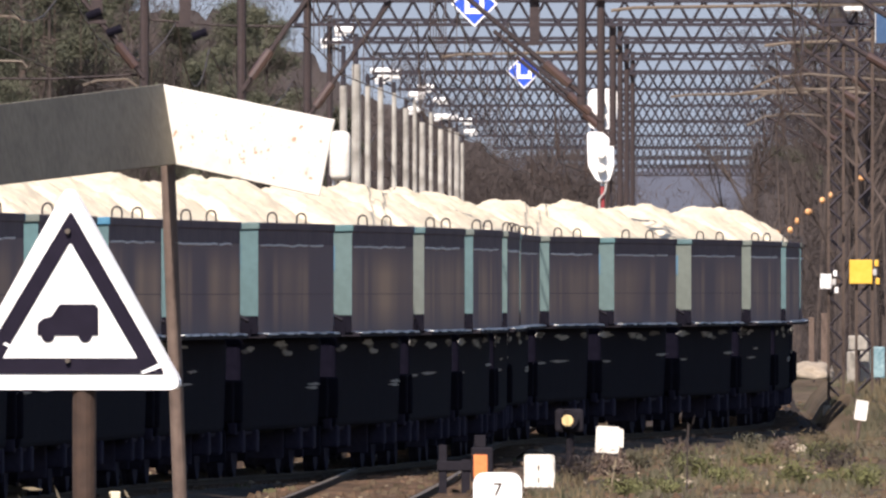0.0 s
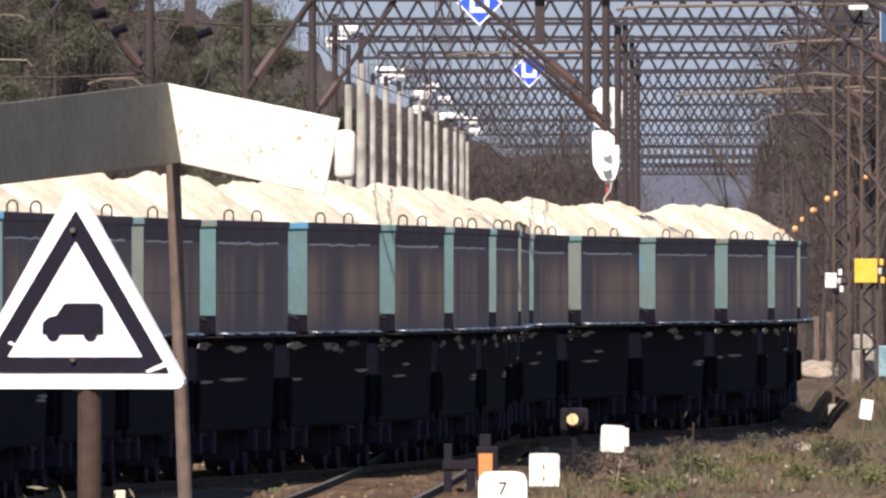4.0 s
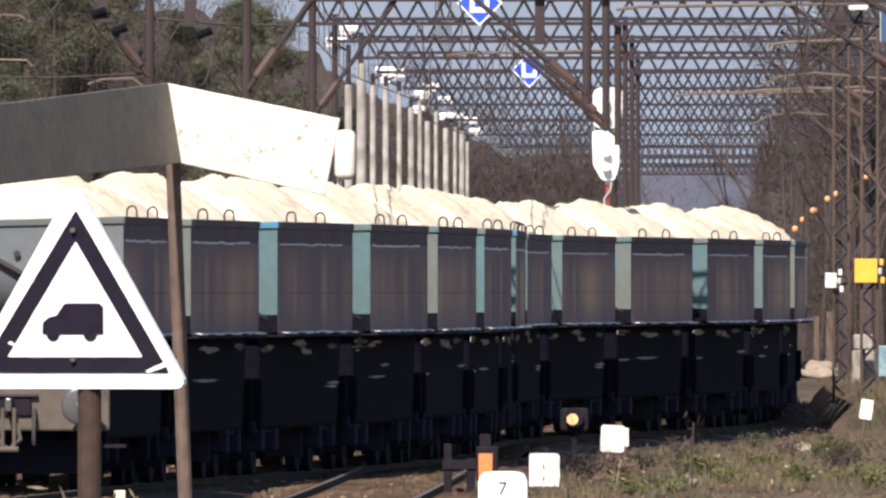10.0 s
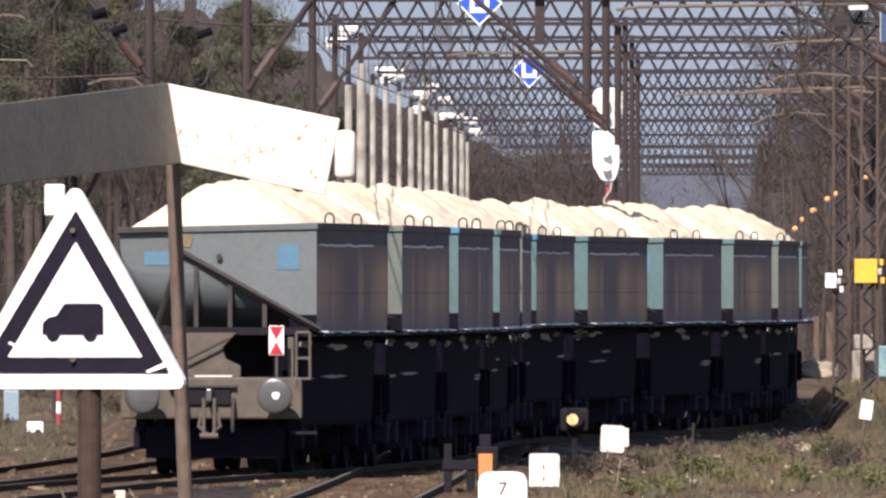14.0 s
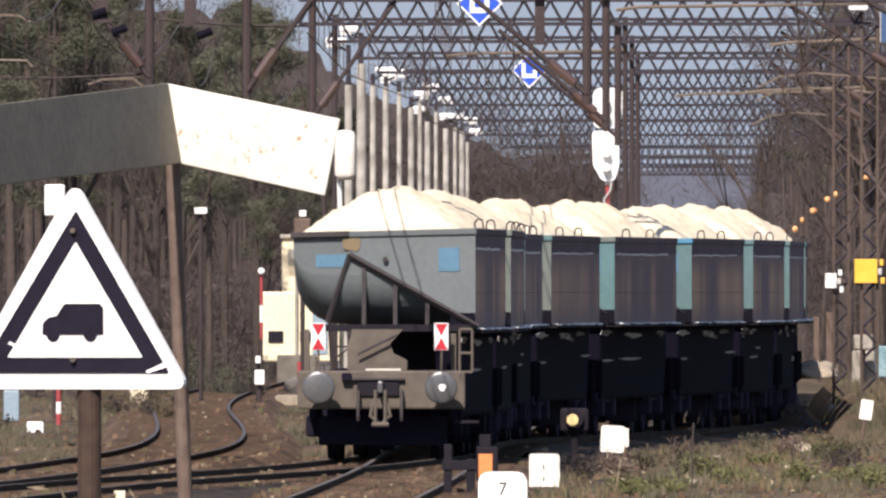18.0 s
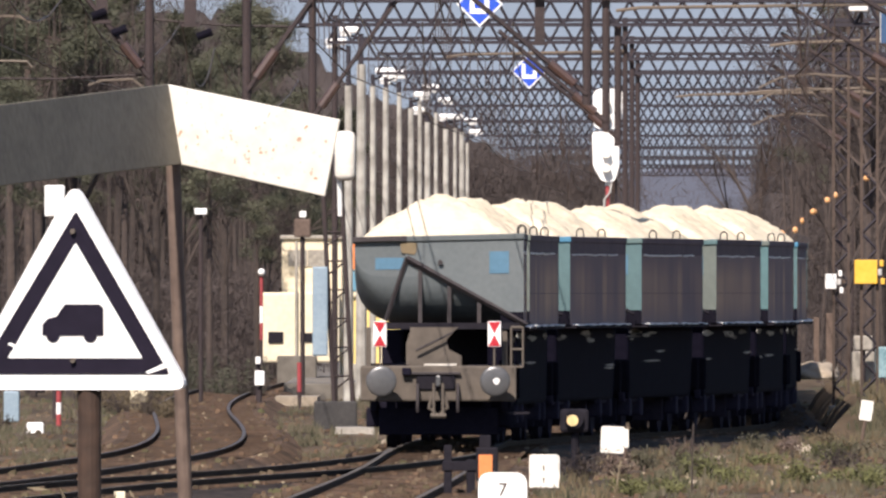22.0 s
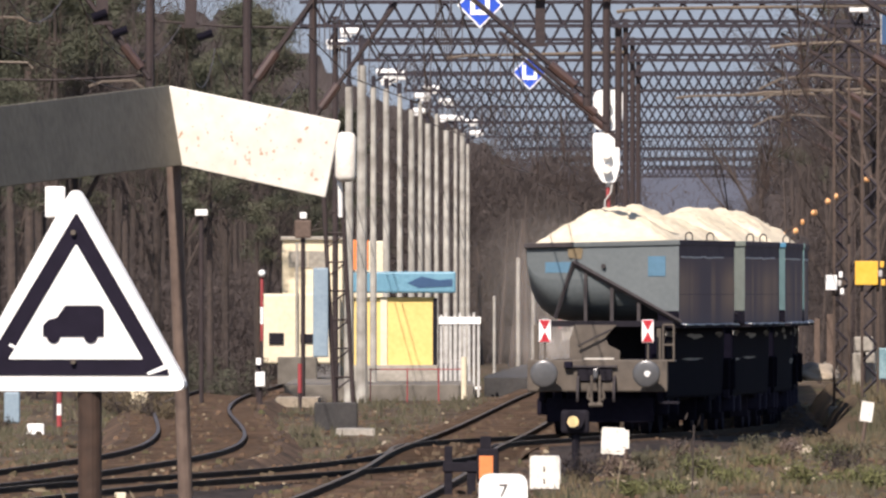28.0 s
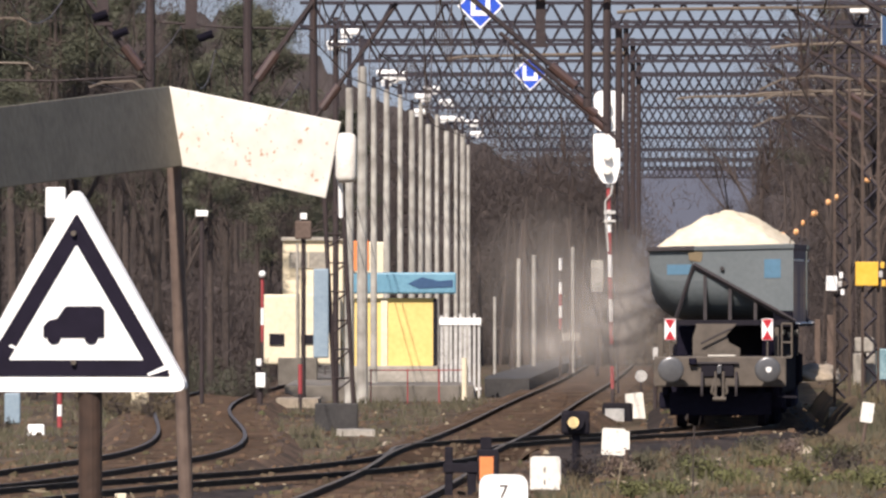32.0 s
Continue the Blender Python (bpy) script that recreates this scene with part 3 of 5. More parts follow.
            part("draw_guide", box(B(), -0.42, 0.34, min(y + sg * 0.06, y + sg * 0.13), max(y + sg * 0.06, y + sg * 0.13), 1.13, 1.17, 0.01), "brace", hs)
            part("hanging_link", tube(B(), [(-0.1, y + sg * 0.3, 0.82), (-0.14, y + sg * 0.3, 0.62), (0.0, y + sg * 0.3, 0.5), (0.14, y + sg * 0.3, 0.62), (0.1, y + sg * 0.3, 0.82)], 0.03, 6), "frame", hs, "dusty steel coupling link")
            part("hose_tap", box(B(), -0.56, -0.42, min(y + sg * 0.06, y + sg * 0.18), max(y + sg * 0.06, y + sg * 0.18), 1.12, 1.24, 0.02), "soot", hs)
        bm = B()
        for dx in (-0.07, 0.07):
            rod(bm, (dx, y + sg * 0.34, 1.0), (dx, y + sg * 0.36, 0.5), 0.025, 6)
        rod(bm, (-0.12, y + sg * 0.36, 0.5), (0.12, y + sg * 0.36, 0.5), 0.035, 8)
        part("screw_coupling", bm, fm, hs)
        for dx in (-0.32, 0.3):
            pts = [(dx, y + sg * (0.06 + 0.2 * math.sin(a)), 0.98 - 0.22 * (1 - math.cos(a * 1.3))) for a in [0.3 * i for i in range(8)]]
            bm = tube(B(), pts, 0.025, 6)
            part("brake_hose", bm, "brace" if back else fm, hs)
        part("spill_patch", box(B(), -0.22, 0.28, y - 0.06, y + 0.05, 1.271, 1.3), "dust" if back else "frame", hs, "pale stone dust")
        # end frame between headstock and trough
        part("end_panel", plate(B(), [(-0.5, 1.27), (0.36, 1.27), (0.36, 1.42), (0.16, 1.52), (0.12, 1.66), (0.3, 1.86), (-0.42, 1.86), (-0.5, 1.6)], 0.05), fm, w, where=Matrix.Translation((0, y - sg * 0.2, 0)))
        part("end_beam", box(B(), -1.0, 1.25, y - sg * 0.45 - 0.05, y - sg * 0.45 + 0.05, 1.83, 1.93), "dark" if back else "black_and_shade", w)
        if not back:
            continue
        bm = B()
        for a, b in (((1.12, 1.25), (1.12, 1.86)), ((1.3, 1.25), (1.3, 1.86)), ((1.12, 1.86), (1.3, 1.86)), ((1.12, 1.52), (1.3, 1.52)), ((1.12, 1.25), (1.3, 1.25))):
            rod(bm, (a[0], y, a[1]), (b[0], y, b[1]), 0.02, 6)
        part("handrail", bm, fm, w, "pale bent handrail" if dusty else "")
        # The sun's highlight on the right buffer, put there as a pale disc.
        part("polished_patch", plate(B(), [(0.875 + 0.052 * math.cos(q) * (1 + 0.2 * math.sin(3 * q)), 1.03 + 0.052 * math.sin(q)) for q in [math.tau * n / 14 for n in range(14)]], 0.004), "chalk", hs, "pale disc painted for the sun's glint on the buffer", where=Matrix.Translation((0.02, y + sg * 0.497, 0.0)))
        for x0, x1, z1 in ((-1.12, -1.04, 1.86), (-0.44, -0.34, 1.86), (0.98, 1.06, 1.8)):
            part("end_stanchion", box(B(), x0, x1, y - sg * 0.3 - 0.04, y - sg * 0.3 + 0.04, 1.25, z1, 0.008), fm, w, "dusty upright stanchion")
        part("rigging_rod", rod(B(), (-0.35, y - sg * 0.1, 1.5), (0.22, y - sg * 0.1, 1.78), 0.018, 6), "brace", w)
        part("step_board", box(B(), 1.05, 1.4, y - 0.12, y + 0.12, 0.52, 0.56), "dark", w)
    # bogies
    for yc in (1.0, 8.6):
        bm = B()
        for sg in (-1, 1):
            box(bm, sg * 1.0 - 0.06, sg * 1.0 + 0.06, yc - 1.35, yc + 1.35, 0.55, 0.78, 0.03)
            for dy in (-0.9, 0.9):
                box(bm, sg * 1.0 - 0.12, sg * 1.0 + 0.12, yc + dy - 0.16, yc + dy + 0.16, 0.32, 0.62, 0.03)
        box(bm, -1.0, 1.0, yc - 0.2, yc + 0.2, 0.5, 0.85, 0.03)
        # The rearmost wagon's sunlit gear keeps the darker black.
        bg = part("bogie_frame", bm, "soot" if dusty else "gloom_lift", w)
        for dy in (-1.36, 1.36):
            part("brake_beam", box(B(), -0.92, 0.92, yc + dy - 0.04, yc + dy + 0.04, 0.2, 0.62, 0.02), "soot" if dusty or yc < 5 else "gloom_lift", bg)
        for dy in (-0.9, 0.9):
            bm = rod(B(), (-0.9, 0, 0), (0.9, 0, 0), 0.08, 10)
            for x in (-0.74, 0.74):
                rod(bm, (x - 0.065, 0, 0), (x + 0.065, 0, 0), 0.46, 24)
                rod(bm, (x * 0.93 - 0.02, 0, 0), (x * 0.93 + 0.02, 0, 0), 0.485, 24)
            part("wheelset", bm, "soot" if dusty else "gloom_lift", w, "rusty steel wheelset", where=Matrix.Translation((0, yc + dy, 0.462)))
    # the trough is a little taller and longer than its outline above the sill
    for ob in w.children:
        if ob.type == "MESH":
            for v in ob.data.vertices:
                if v.co.z > 1.7 and v.co.y > -0.3:
                    v.co.y *= 1.05
                if v.co.z > 1.7 and v.co.y > -0.3:
                    if ob.name.split(".")[0] in SIDE_PARTS:
                        v.co.z += 0.075
                    elif v.co.z > 1.94:
                        v.co.z = 1.93 + (v.co.z - 1.95) * 1.074
                    if v.co.z > 2.5:      # the rim droops towards the far side
                        v.co.z -= 0.025 * (1.3 - v.co.x) * (v.co.z - 2.5) / 0.8
    return w


def tail_lights(w):
    for x in (-0.9, 0.86):
        post = part("tail_board_post", rod(B(), (x, -0.86, 1.25), (x, -0.86, 1.62), 0.018, 6), "frame", w)
        bd = part("tail_board", box(B(), x - 0.1, x + 0.1, -0.9, -0.88, 1.56, 1.95, 0.005), "white", w, "white tail board with red wedges")
        for s in (-1, 1):
            bm = plate(B(), [(x - 0.095, 1.755 + s * 0.185), (x + 0.095, 1.755 + s * 0.185), (x, 1.755 + s * 0.01)], 0.004)
            bm.transform(Matrix.Translation((0, -0.905, 0)))
            part("red_wedge", bm, "red", bd, "red reflective wedge")


def load_mesh(seed):
    rnd = random.Random(seed)
    bm = B()
    nx, ny = 34, 120
    ph, dip = rnd.uniform(0, 6.28), rnd.uniform(0.08, 0.16)
    off = rnd.uniform(-0.1, 0.1)
    rows = []
    for j in range(ny + 1):
        y = 0.06 + 9.96 * j / ny
        row = []
        for i in range(nx + 1):
            x = -1.25 + 2.5 * i / nx
            top = 0.52 + dip * 0.75 * math.sin(y * 1.55 + ph) + 0.04 * math.sin(y * 3.7 + ph * 2)
            edge = max(0.0, min(1.17 - abs(x), (y - 0.1) * 0.72, (9.98 - y) * 0.72))
            h = top * (1 - (1 - min(1, edge / 1.12)) ** 1.35)
            h += (0.07 * noise.noise((x * 1.7, y * 1.7, seed)) + 0.05 * noise.noise((x * 4.5, y * 4.5, seed)) + 0.05 * noise.noise((x * 11, y * 11, seed))) * min(1, edge * 3)
            row.append(bm.verts.new((x, y, 3.26 + max(0, h) if edge > 1e-4 else 3.25)))
        rows.append(row)
    for a, b in zip(rows, rows[1:]):
        for i in range(nx):
            bm.faces.new((a[i], a[i + 1], b[i + 1], b[i]))
    me = bpy.data.meshes.new("stone_load")
    bm.to_mesh(me)
    bm.free()
    me.materials.append(M["stone"])
    me.shade_smooth()
    return me


PITCH = 12.5          # metres over buffers
LAST_AT = 345.5       # where the last wagon's rear stands 13 s into the walk
SPEED = 0.604 * PITCH
LAG = Line([(0, -1.42), (3.5, -0.9), (7, -0.35), (10, -0.03), (13, 0.0), (17, -0.44), (20, -0.96), (22.5, -1.54), (25, -2.26), (28, -3.3), (32, -4.79)])   # the train slows a little
COUNT = 25


def travelled(t):
    """Metres run since 13 s."""
    return SPEED * (t - 13) + LAG.x(t)


first = wagon(True)
plain = [wagon(False, 5 + k) for k in range(4)]
wagons = [first] + plain + [copy_thing(plain[(3 * k + k // 4) % 4], Matrix()) for k in range(COUNT - 5)]
tail_lights(first)
loads = []
load_meshes = [load_mesh(s) for s in range(5)]
for i in range(COUNT):
    loads.append(tagged(new("stone_load", load_meshes[(i * 3 + i // 4) % 5]), "heaped pale cream crushed limestone in the wagon", "gravel load", "loads of the freight train"))
tagged(first, "grey-teal rear hopper wagon with red and white tail boards")


# ---- lineside signs in the foreground ----
def car_sign():
    y = 118
    t = thing("warning_sign", "white triangular sign with black border and a car", "sign", pose(-1.63, y, 0, 0, 0, -14))
    z0, z1 = 1.99, 2.88
    part("post", rod(B(), (0.055, 0.06, -0.6), (0.055, 0.06, z1 - 0.2), 0.053, 16), "post_dark", t, "rusty brown steel post")
    hw = 0.525
    part("panel", plate(B(), rounded([(-hw, z0), (hw, z0), (0, z1 + 0.03)], 0.075), 0.055), "white", t, "white enamel triangle")
    zb, zt = 2.06, 2.78
    part("black_border", plate(B(), rounded([(-0.437, zb), (0.437, zb), (0.01, zt)], 0.015), 0.006), "sign_black", t, "black triangular border", where=Matrix.Translation((0, -0.006, 0)))
    zb, zt = 2.13, 2.64
    part("inner_field", plate(B(), rounded([(-0.30, zb), (0.315, zb), (0.01, zt)], 0.01), 0.006), "white", t, "white inner field", where=Matrix.Translation((0, -0.011, 0)))
    zc = 2.29
    van = [(-0.14, -0.06), (-0.14, -0.01), (-0.115, 0.015), (-0.075, 0.025), (-0.045, 0.07), (-0.035, 0.078), (0.12, 0.078), (0.138, 0.06), (0.138, -0.06)]
    part("car_symbol", plate(B(), [(x, z + zc) for x, z in van], 0.005), "sign_black", t, "black van symbol", where=Matrix.Translation((0, -0.016, 0)))
    for x in (-0.092, 0.078):
        part("wheel_symbol", plate(B(), [(x + 0.03 * math.cos(a), zc - 0.06 + 0.03 * math.sin(a)) for a in [math.pi * i / 8 for i in range(16)]], 0.005), "sign_black", t, where=Matrix.Translation((0, -0.017, 0)))
    for pts in (((-1.3, 2.07), (-1.21, 2.11), (-1.2, 2.09), (-1.29, 2.06)), ((-1.92, 2.2), (-1.88, 2.18), (-1.88, 2.17), (-1.93, 2.19))):
        bm = plate(B(), [(x - -1.63, z) for x, z in pts], 0.003)
        part("scratch", bm, "white", t, "pale scratch", where=Matrix.Translation((0, -0.0095, 0)))
    for z in (2.69, 2.12):
        part("bolt", rod(B(), (0, -0.014, z), (0, -0.028, z), 0.012, 8), "frame", t)
    return t


def fold_boards():
    y = 140
    t = thing("angled_board", "two large sheet boards angled on a leaning brown post", "sign board", pose(0, 0, 0))
    # shared edge
    a, b = Vector((-1.45, y, 3.51)), Vector((-1.38, y, 3.09))

    def sheet(name, material, label, c, d):
        bm = B()
        n = (c - a).cross(b - a).normalized() * 0.012
        d.y = a.y - (n.x * (d.x - a.x) + n.z * (d.z - a.z)) / n.y
        vs = [bm.verts.new(p) for p in (a, c, d, b)] + [bm.verts.new(p + n) for p in (a, c, d, b)]
        for q in ((0, 1, 2, 3), (7, 6, 5, 4), (0, 4, 5, 1), (1, 5, 6, 2), (2, 6, 7, 3), (3, 7, 4, 0)):
            bm.faces.new([vs[i] for i in q])
        bmesh.ops.recalc_face_normals(bm, faces=bm.faces)
        bmesh.ops.bevel(bm, geom=bm.edges[:], offset=0.004, segments=1, affect="EDGES")
        return part(name, bm, material, t, label)
    sheet("white_sheet", "white_rust", "white painted sheet with rust spots", Vector((-0.54, y - 0.45, 3.32)), Vector((-0.62, y - 0.62, 2.92)))
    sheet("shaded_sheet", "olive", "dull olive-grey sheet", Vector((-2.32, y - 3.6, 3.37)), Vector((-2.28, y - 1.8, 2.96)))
    part("corner_strip", rod(B(), a + Vector((-0.012, -0.01, 0)), b + Vector((-0.012, -0.01, -0.01)), 0.014, 8), "post_brown", t, "brown strip along the fold")
    part("post", rod(B(), (-1.42, y + 0.05, 3.21), (-1.28, y + 0.05, -0.6), 0.038, 12), "post_brown", t, "leaning brown steel post")
    return t


car_sign()
fold_boards()


# ---- overhead line ----
DRIFT = 0.0106
PORTALS = [392.6, 455, 505, 541, 580, 618, 668, 727, 792, 869, 945, 1020, 1095, 1170]


def lattice_leg(t, x, h, w, near):
    q = 0.04 if w > 0.4 else 0.024
    leg = part("leg_angle", box(B(), -w / 2 - q, -w / 2 + q, -w / 2 - q, -w / 2 + q, -0.33, h), "mast", t, where=pose(x, 0, 0))
    me = leg.data
    for dx, dy in ((w, 0), (0, w), (w, w)):
        share("leg_angle", me, t, pose(x + dx, dy, 0))
    bar = rod(B(), (-w / 2, -w / 2, 0), (w / 2, -w / 2, w), 0.022, 4)
    if near:
        me = mesh_of(bar, "leg_lacing", "mast")
        for k in range(int((h - 0.3) / w) - 1):
            share("leg_lacing", me, t, pose(x, 0, 0.2 + k * w) @ Matrix.Rotation(math.pi / 2 * (k % 2) * 3, 4, "Z"))
            share("leg_lacing", me, t, pose(x, 0, 0.2 + k * w) @ Matrix.Rotation(math.pi / 2 * (1 + k % 2 * 2), 4, "Z"))
    else:
        bar.free()
        bm = B()
        for k in range(int((h - 0.3) / w) - 1):
            g = 1 if k % 2 else -1
            rod(bm, (-g * w / 2, -w / 2, 0.2 + k * w), (g * w / 2, -w / 2, 0.2 + (k + 1) * w), 0.026, 4)
        tagged(part("leg_lacing", bm, "steel_far", t, where=pose(x, 0, 0)), kind="stuff")
    f = 0.4 if w > 0.4 else 0.26
    part("footing", box(B(), -f, f, -f, f, -0.34, 0.1, 0.04), "grey_conc", t, where=pose(x, 0, 0))


def mesh_of(bm, name, material):
    me = bpy.data.meshes.new(name)
    bm.to_mesh(me)
    bm.free()
    me.materials.append(M[material])
    return me


def portal(y, i):
    near = 500 < y < 660
    t = thing("catenary_portal", "brown steel lattice portal carrying the overhead line", "catenary gantry", pose(DRIFT * (y - 394), y, 0), "portals along the line")
    lo, hi = 7.45, 7.9
    xa, xb = (-15.8 if i < 2 else -3.9), 8.0
    for z in (lo, hi):
        for dy in (-0.2, 0.2):
            part("chord", box(B(), xa, xb, dy - 0.03, dy + 0.03, z - 0.033, z + 0.033), "steel_far", t)
    bay = 0.25
    n = int((xb - xa) / bay)
    me = mesh_of(rod(B(), (-bay / 2, 0, lo - hi), (bay / 2, 0, 0), 0.027, 4), "lattice_bar", "steel_far")
    far = B()
    for k in range(n):
        xx = xa + (k + 0.5) * bay
        g = bay / 2 if k % 2 else -bay / 2
        if near and xx > -6:
            share("lattice_bar", me, t, Matrix.Translation((xx, -0.2, hi)) @ Matrix.Rotation(math.pi * (k % 2), 4, "Z"))
        else:
            rod(far, (xx - g, -0.2, lo), (xx + g, -0.2, hi), 0.027, 4)
        rod(far, (xx + g, 0.2, lo), (xx - g, 0.2, hi), 0.027, 4)
    tagged(part("lattice", far, "steel_far", t), kind="stuff")
    if i < 2:
        lattice_leg(t, -15.5, 8.0, 0.42, False)
    if i in (2, 3):
        lattice_leg(t, 8.06 - DRIFT * (y - 394), 8.0, 0.3, False)
    if i == 2:
        for x in (6.58, 6.76):
            part("mast_lamp", box(B(), x - 0.09, x + 0.09, -0.5, -0.25, 7.7, 7.84, 0.03), "lamp", t, "small white lamp")
        side = part("side_sign", box(B(), 7.1, 7.4, -0.3, -0.27, 7.1, 7.65, 0.005), "blue_dark", t, "dark blue sign plate")
        part("sign_edge", box(B(), 7.082, 7.097, -0.3, -0.27, 7.1, 7.65), "pale_slat", side)
    if i > 7:
        part("tube_leg", rod(B(), (xb - 0.1, 0, -0.5), (xb - 0.1, 0, 7.45), 0.09, 8), "steel", t)
        part("footing", box(B(), xb - 0.4, xb + 0.2, -0.3, 0.3, -0.5, 0.0, 0.03), "grey_conc", t)
    if i == 3:
        part("tube_leg", rod(B(), (-3.75, 0, -0.3), (-3.75, 0, 8.0), 0.06, 8), "steel", t)
    # drop posts with slanting cantilever tubes over each track
    for x, zb, tip, top in ((-2.87, 5.2, (-1.45, 7.35), lo), (2.13, 5.15, (0.3, 6.85), lo), (-4.3, 5.4, (-5.6, 7.2), lo), (7.3, 5.9, (5.2, 7.3), 6.0)):
        if (x < -2 and i > 1) or (x == -4.3 and i > 0) or i > 7:
            continue
        if x == 2.13 and i > 5:
            continue
        if x == 2.13 and i > 2:
            part("drop_post", rod(B(), (x, 0, 3.7), (x, 0, 7.95), 0.055, 8), "steel", t)
            continue
        if x < 7:
            part("drop_post", rod(B(), (x, 0, zb), (x, 0, top), 0.068, 8), "steel", t)
        a, b = Vector((x, -0.05, zb + 0.15)), Vector((tip[0], -0.05, tip[1]))
        arm = part("cantilever", rod(B(), a, b, 0.038, 6), "steel", t, "slanting cantilever tube")
        bm = rod(B(), a.lerp(b, 0.1), a.lerp(b, 0.3), 0.075, 8)
        part("insulator", bm, "insul_dark", arm, "ribbed dark insulator")
        if x == -4.3 and i == 0:
            for pts in (((-4.4, 5.42), (-4.55, 5.53), (-5.0, 5.51), (-5.2, 5.44)), ((-6.05, 6.36), (-6.2, 6.45), (-6.45, 6.46), (-6.9, 6.35)), ((-6.02, 5.7), (-6.1, 5.79), (-6.5, 5.8), (-7.0, 5.76))):
                part("registration_arm", tube(B(), [(a, -0.05, c) for a, c in pts], 0.02), "wire_pale", t, "pale bent steady arm")
            for a, b, c, d in ((-7.0, 5.55, -4.4, 5.6), (-4.4, 6.42, -1.9, 6.3), (-5.4, 5.0, -4.4, 5.28)):
                part("cross_wire", tube(B(), [(a, 0.1, b), ((a + c) / 2, 0.1, (b + d) / 2 - 0.04), (c, 0.1, d)], 0.016), "steel", t, "dark slack cross wire")
            for a, c in ((-5.15, 6.45), (-4.85, 6.2), (-3.6, 6.15)):
                part("insulator", rod(B(), (a, -0.1, c), (a + 0.22, -0.1, c + 0.08), 0.06, 8), "black_and_shade", t, "ribbed dark insulator")
        elif (x == 7.3 and i in (2, 3, 5)):
            part("registration_arm", tube(B(), [(x, -0.05, zb + 0.5), (tip[0] * 0.7 + x * 0.3, -0.05, zb + 0.62), (tip[0], -0.05, zb + 0.55), (tip[0] + (tip[0] - x) * 0.2, -0.05, zb + 0.35)], 0.022), "wire_pale", t, "pale bent steady arm")
    for k, x0, x1, z in ((1, 2.3, 7.4, 7.24), (2, 5.0, 7.4, 7.1), (4, 4.6, 7.4, 6.75), (5, 3.0, 7.4, 6.95), (3, -1.5, 2.1, 7.2)):
        if k == i:
            part("span_tube", tube(B(), [(x0, -0.1, z - 0.05), (x0 + 0.4, -0.1, z), (x1 - 0.5, -0.1, z + 0.06), (x1, -0.1, z + 0.08)], 0.03, 6), "wire_pale", t, "pale brown span tube")
    for x, z in ((-3.7, 6.35), (-5.0, 6.4)) if i == 0 else ((1.0, 6.65),) if i == 1 else ():
        part("hanger", box(B(), x - 0.085, x + 0.085, -0.07, 0.07, z, lo), "steel", t)
        part("hanger_cap", box(B(), x - 0.14, x + 0.14, -0.1, 0.1, z - 0.05, z), "steel", t)
    return t


for i, y in enumerate(PORTALS):
    portal(y, i)


def wires():
    for k, xo in enumerate((-1.2, 0.35, -5.3, 5.4)):
        t = thing("overhead_line", "brown contact and carrier wires with droppers", "overhead wire", group="overhead wires")
        spans = [330, 394, 455, 505, 580, 668, 727, 792, 869, 945, 1020, 1095, 1170]
        for n, (a, b) in enumerate(zip(spans, spans[1:])):
            xa, xb = xo + DRIFT * (a - 394) + 0.2 * (-1) ** n, xo + DRIFT * (b - 394) - 0.2 * (-1) ** n
            part("contact_wire", rod(B(), (xa, a, 5.6), (xb, b, 5.6), 0.01, 5), "wire", t)
            pts = [(xa + (xb - xa) * u, a + (b - a) * u, 7.0 - 3.6 * u * (1 - u)) for u in [j / 8 for j in range(9)]]
            part("carrier_wire", tube(B(), pts, 0.012), "wire", t)
            for p in pts[1:-1]:
                part("dropper", rod(B(), p, (p[0], p[1], 5.6), 0.007, 4), "wire", t)


wires()


def diamond(x, y, z, r):
    t = thing("diamond_sign", "blue diamond sign with a white open square below a gantry", "sign", pose(x, y, z), "blue diamond signs")
    part("panel", plate(B(), [(0, -r), (r, 0), (0, r), (-r, 0)], 0.02), "white", t, "white-edged panel")
    k = r * 0.9
    part("blue_field", plate(B(), [(0, -k), (k, 0), (0, k), (-k, 0)], 0.006), "sign_blue", t, "blue field", where=Matrix.Translation((0, -0.006, 0)))
    s = r * 0.42
    bm = B()
    for x0, x1, z0, z1 in ((-s, -s + r * 0.2, -s, s), (s - r * 0.2, s, -s, s * (0.85 if x < 1 else 0.1)), (-s + r * 0.2, s - r * 0.2, -s, -s + r * 0.22)):
        box(bm, x0, x1, -0.014, -0.007, z0, z1)
    part("white_mark", bm, "white", t, "white open square")
    part("hanger", rod(B(), (0, 0.01, r * 0.5), (0, 0.01, r + 0.4), 0.02, 6), "steel", t)
    return t


diamond(0.61, 446, 7.21, 0.385)
diamond(1.83, 567, 7.08, 0.375)


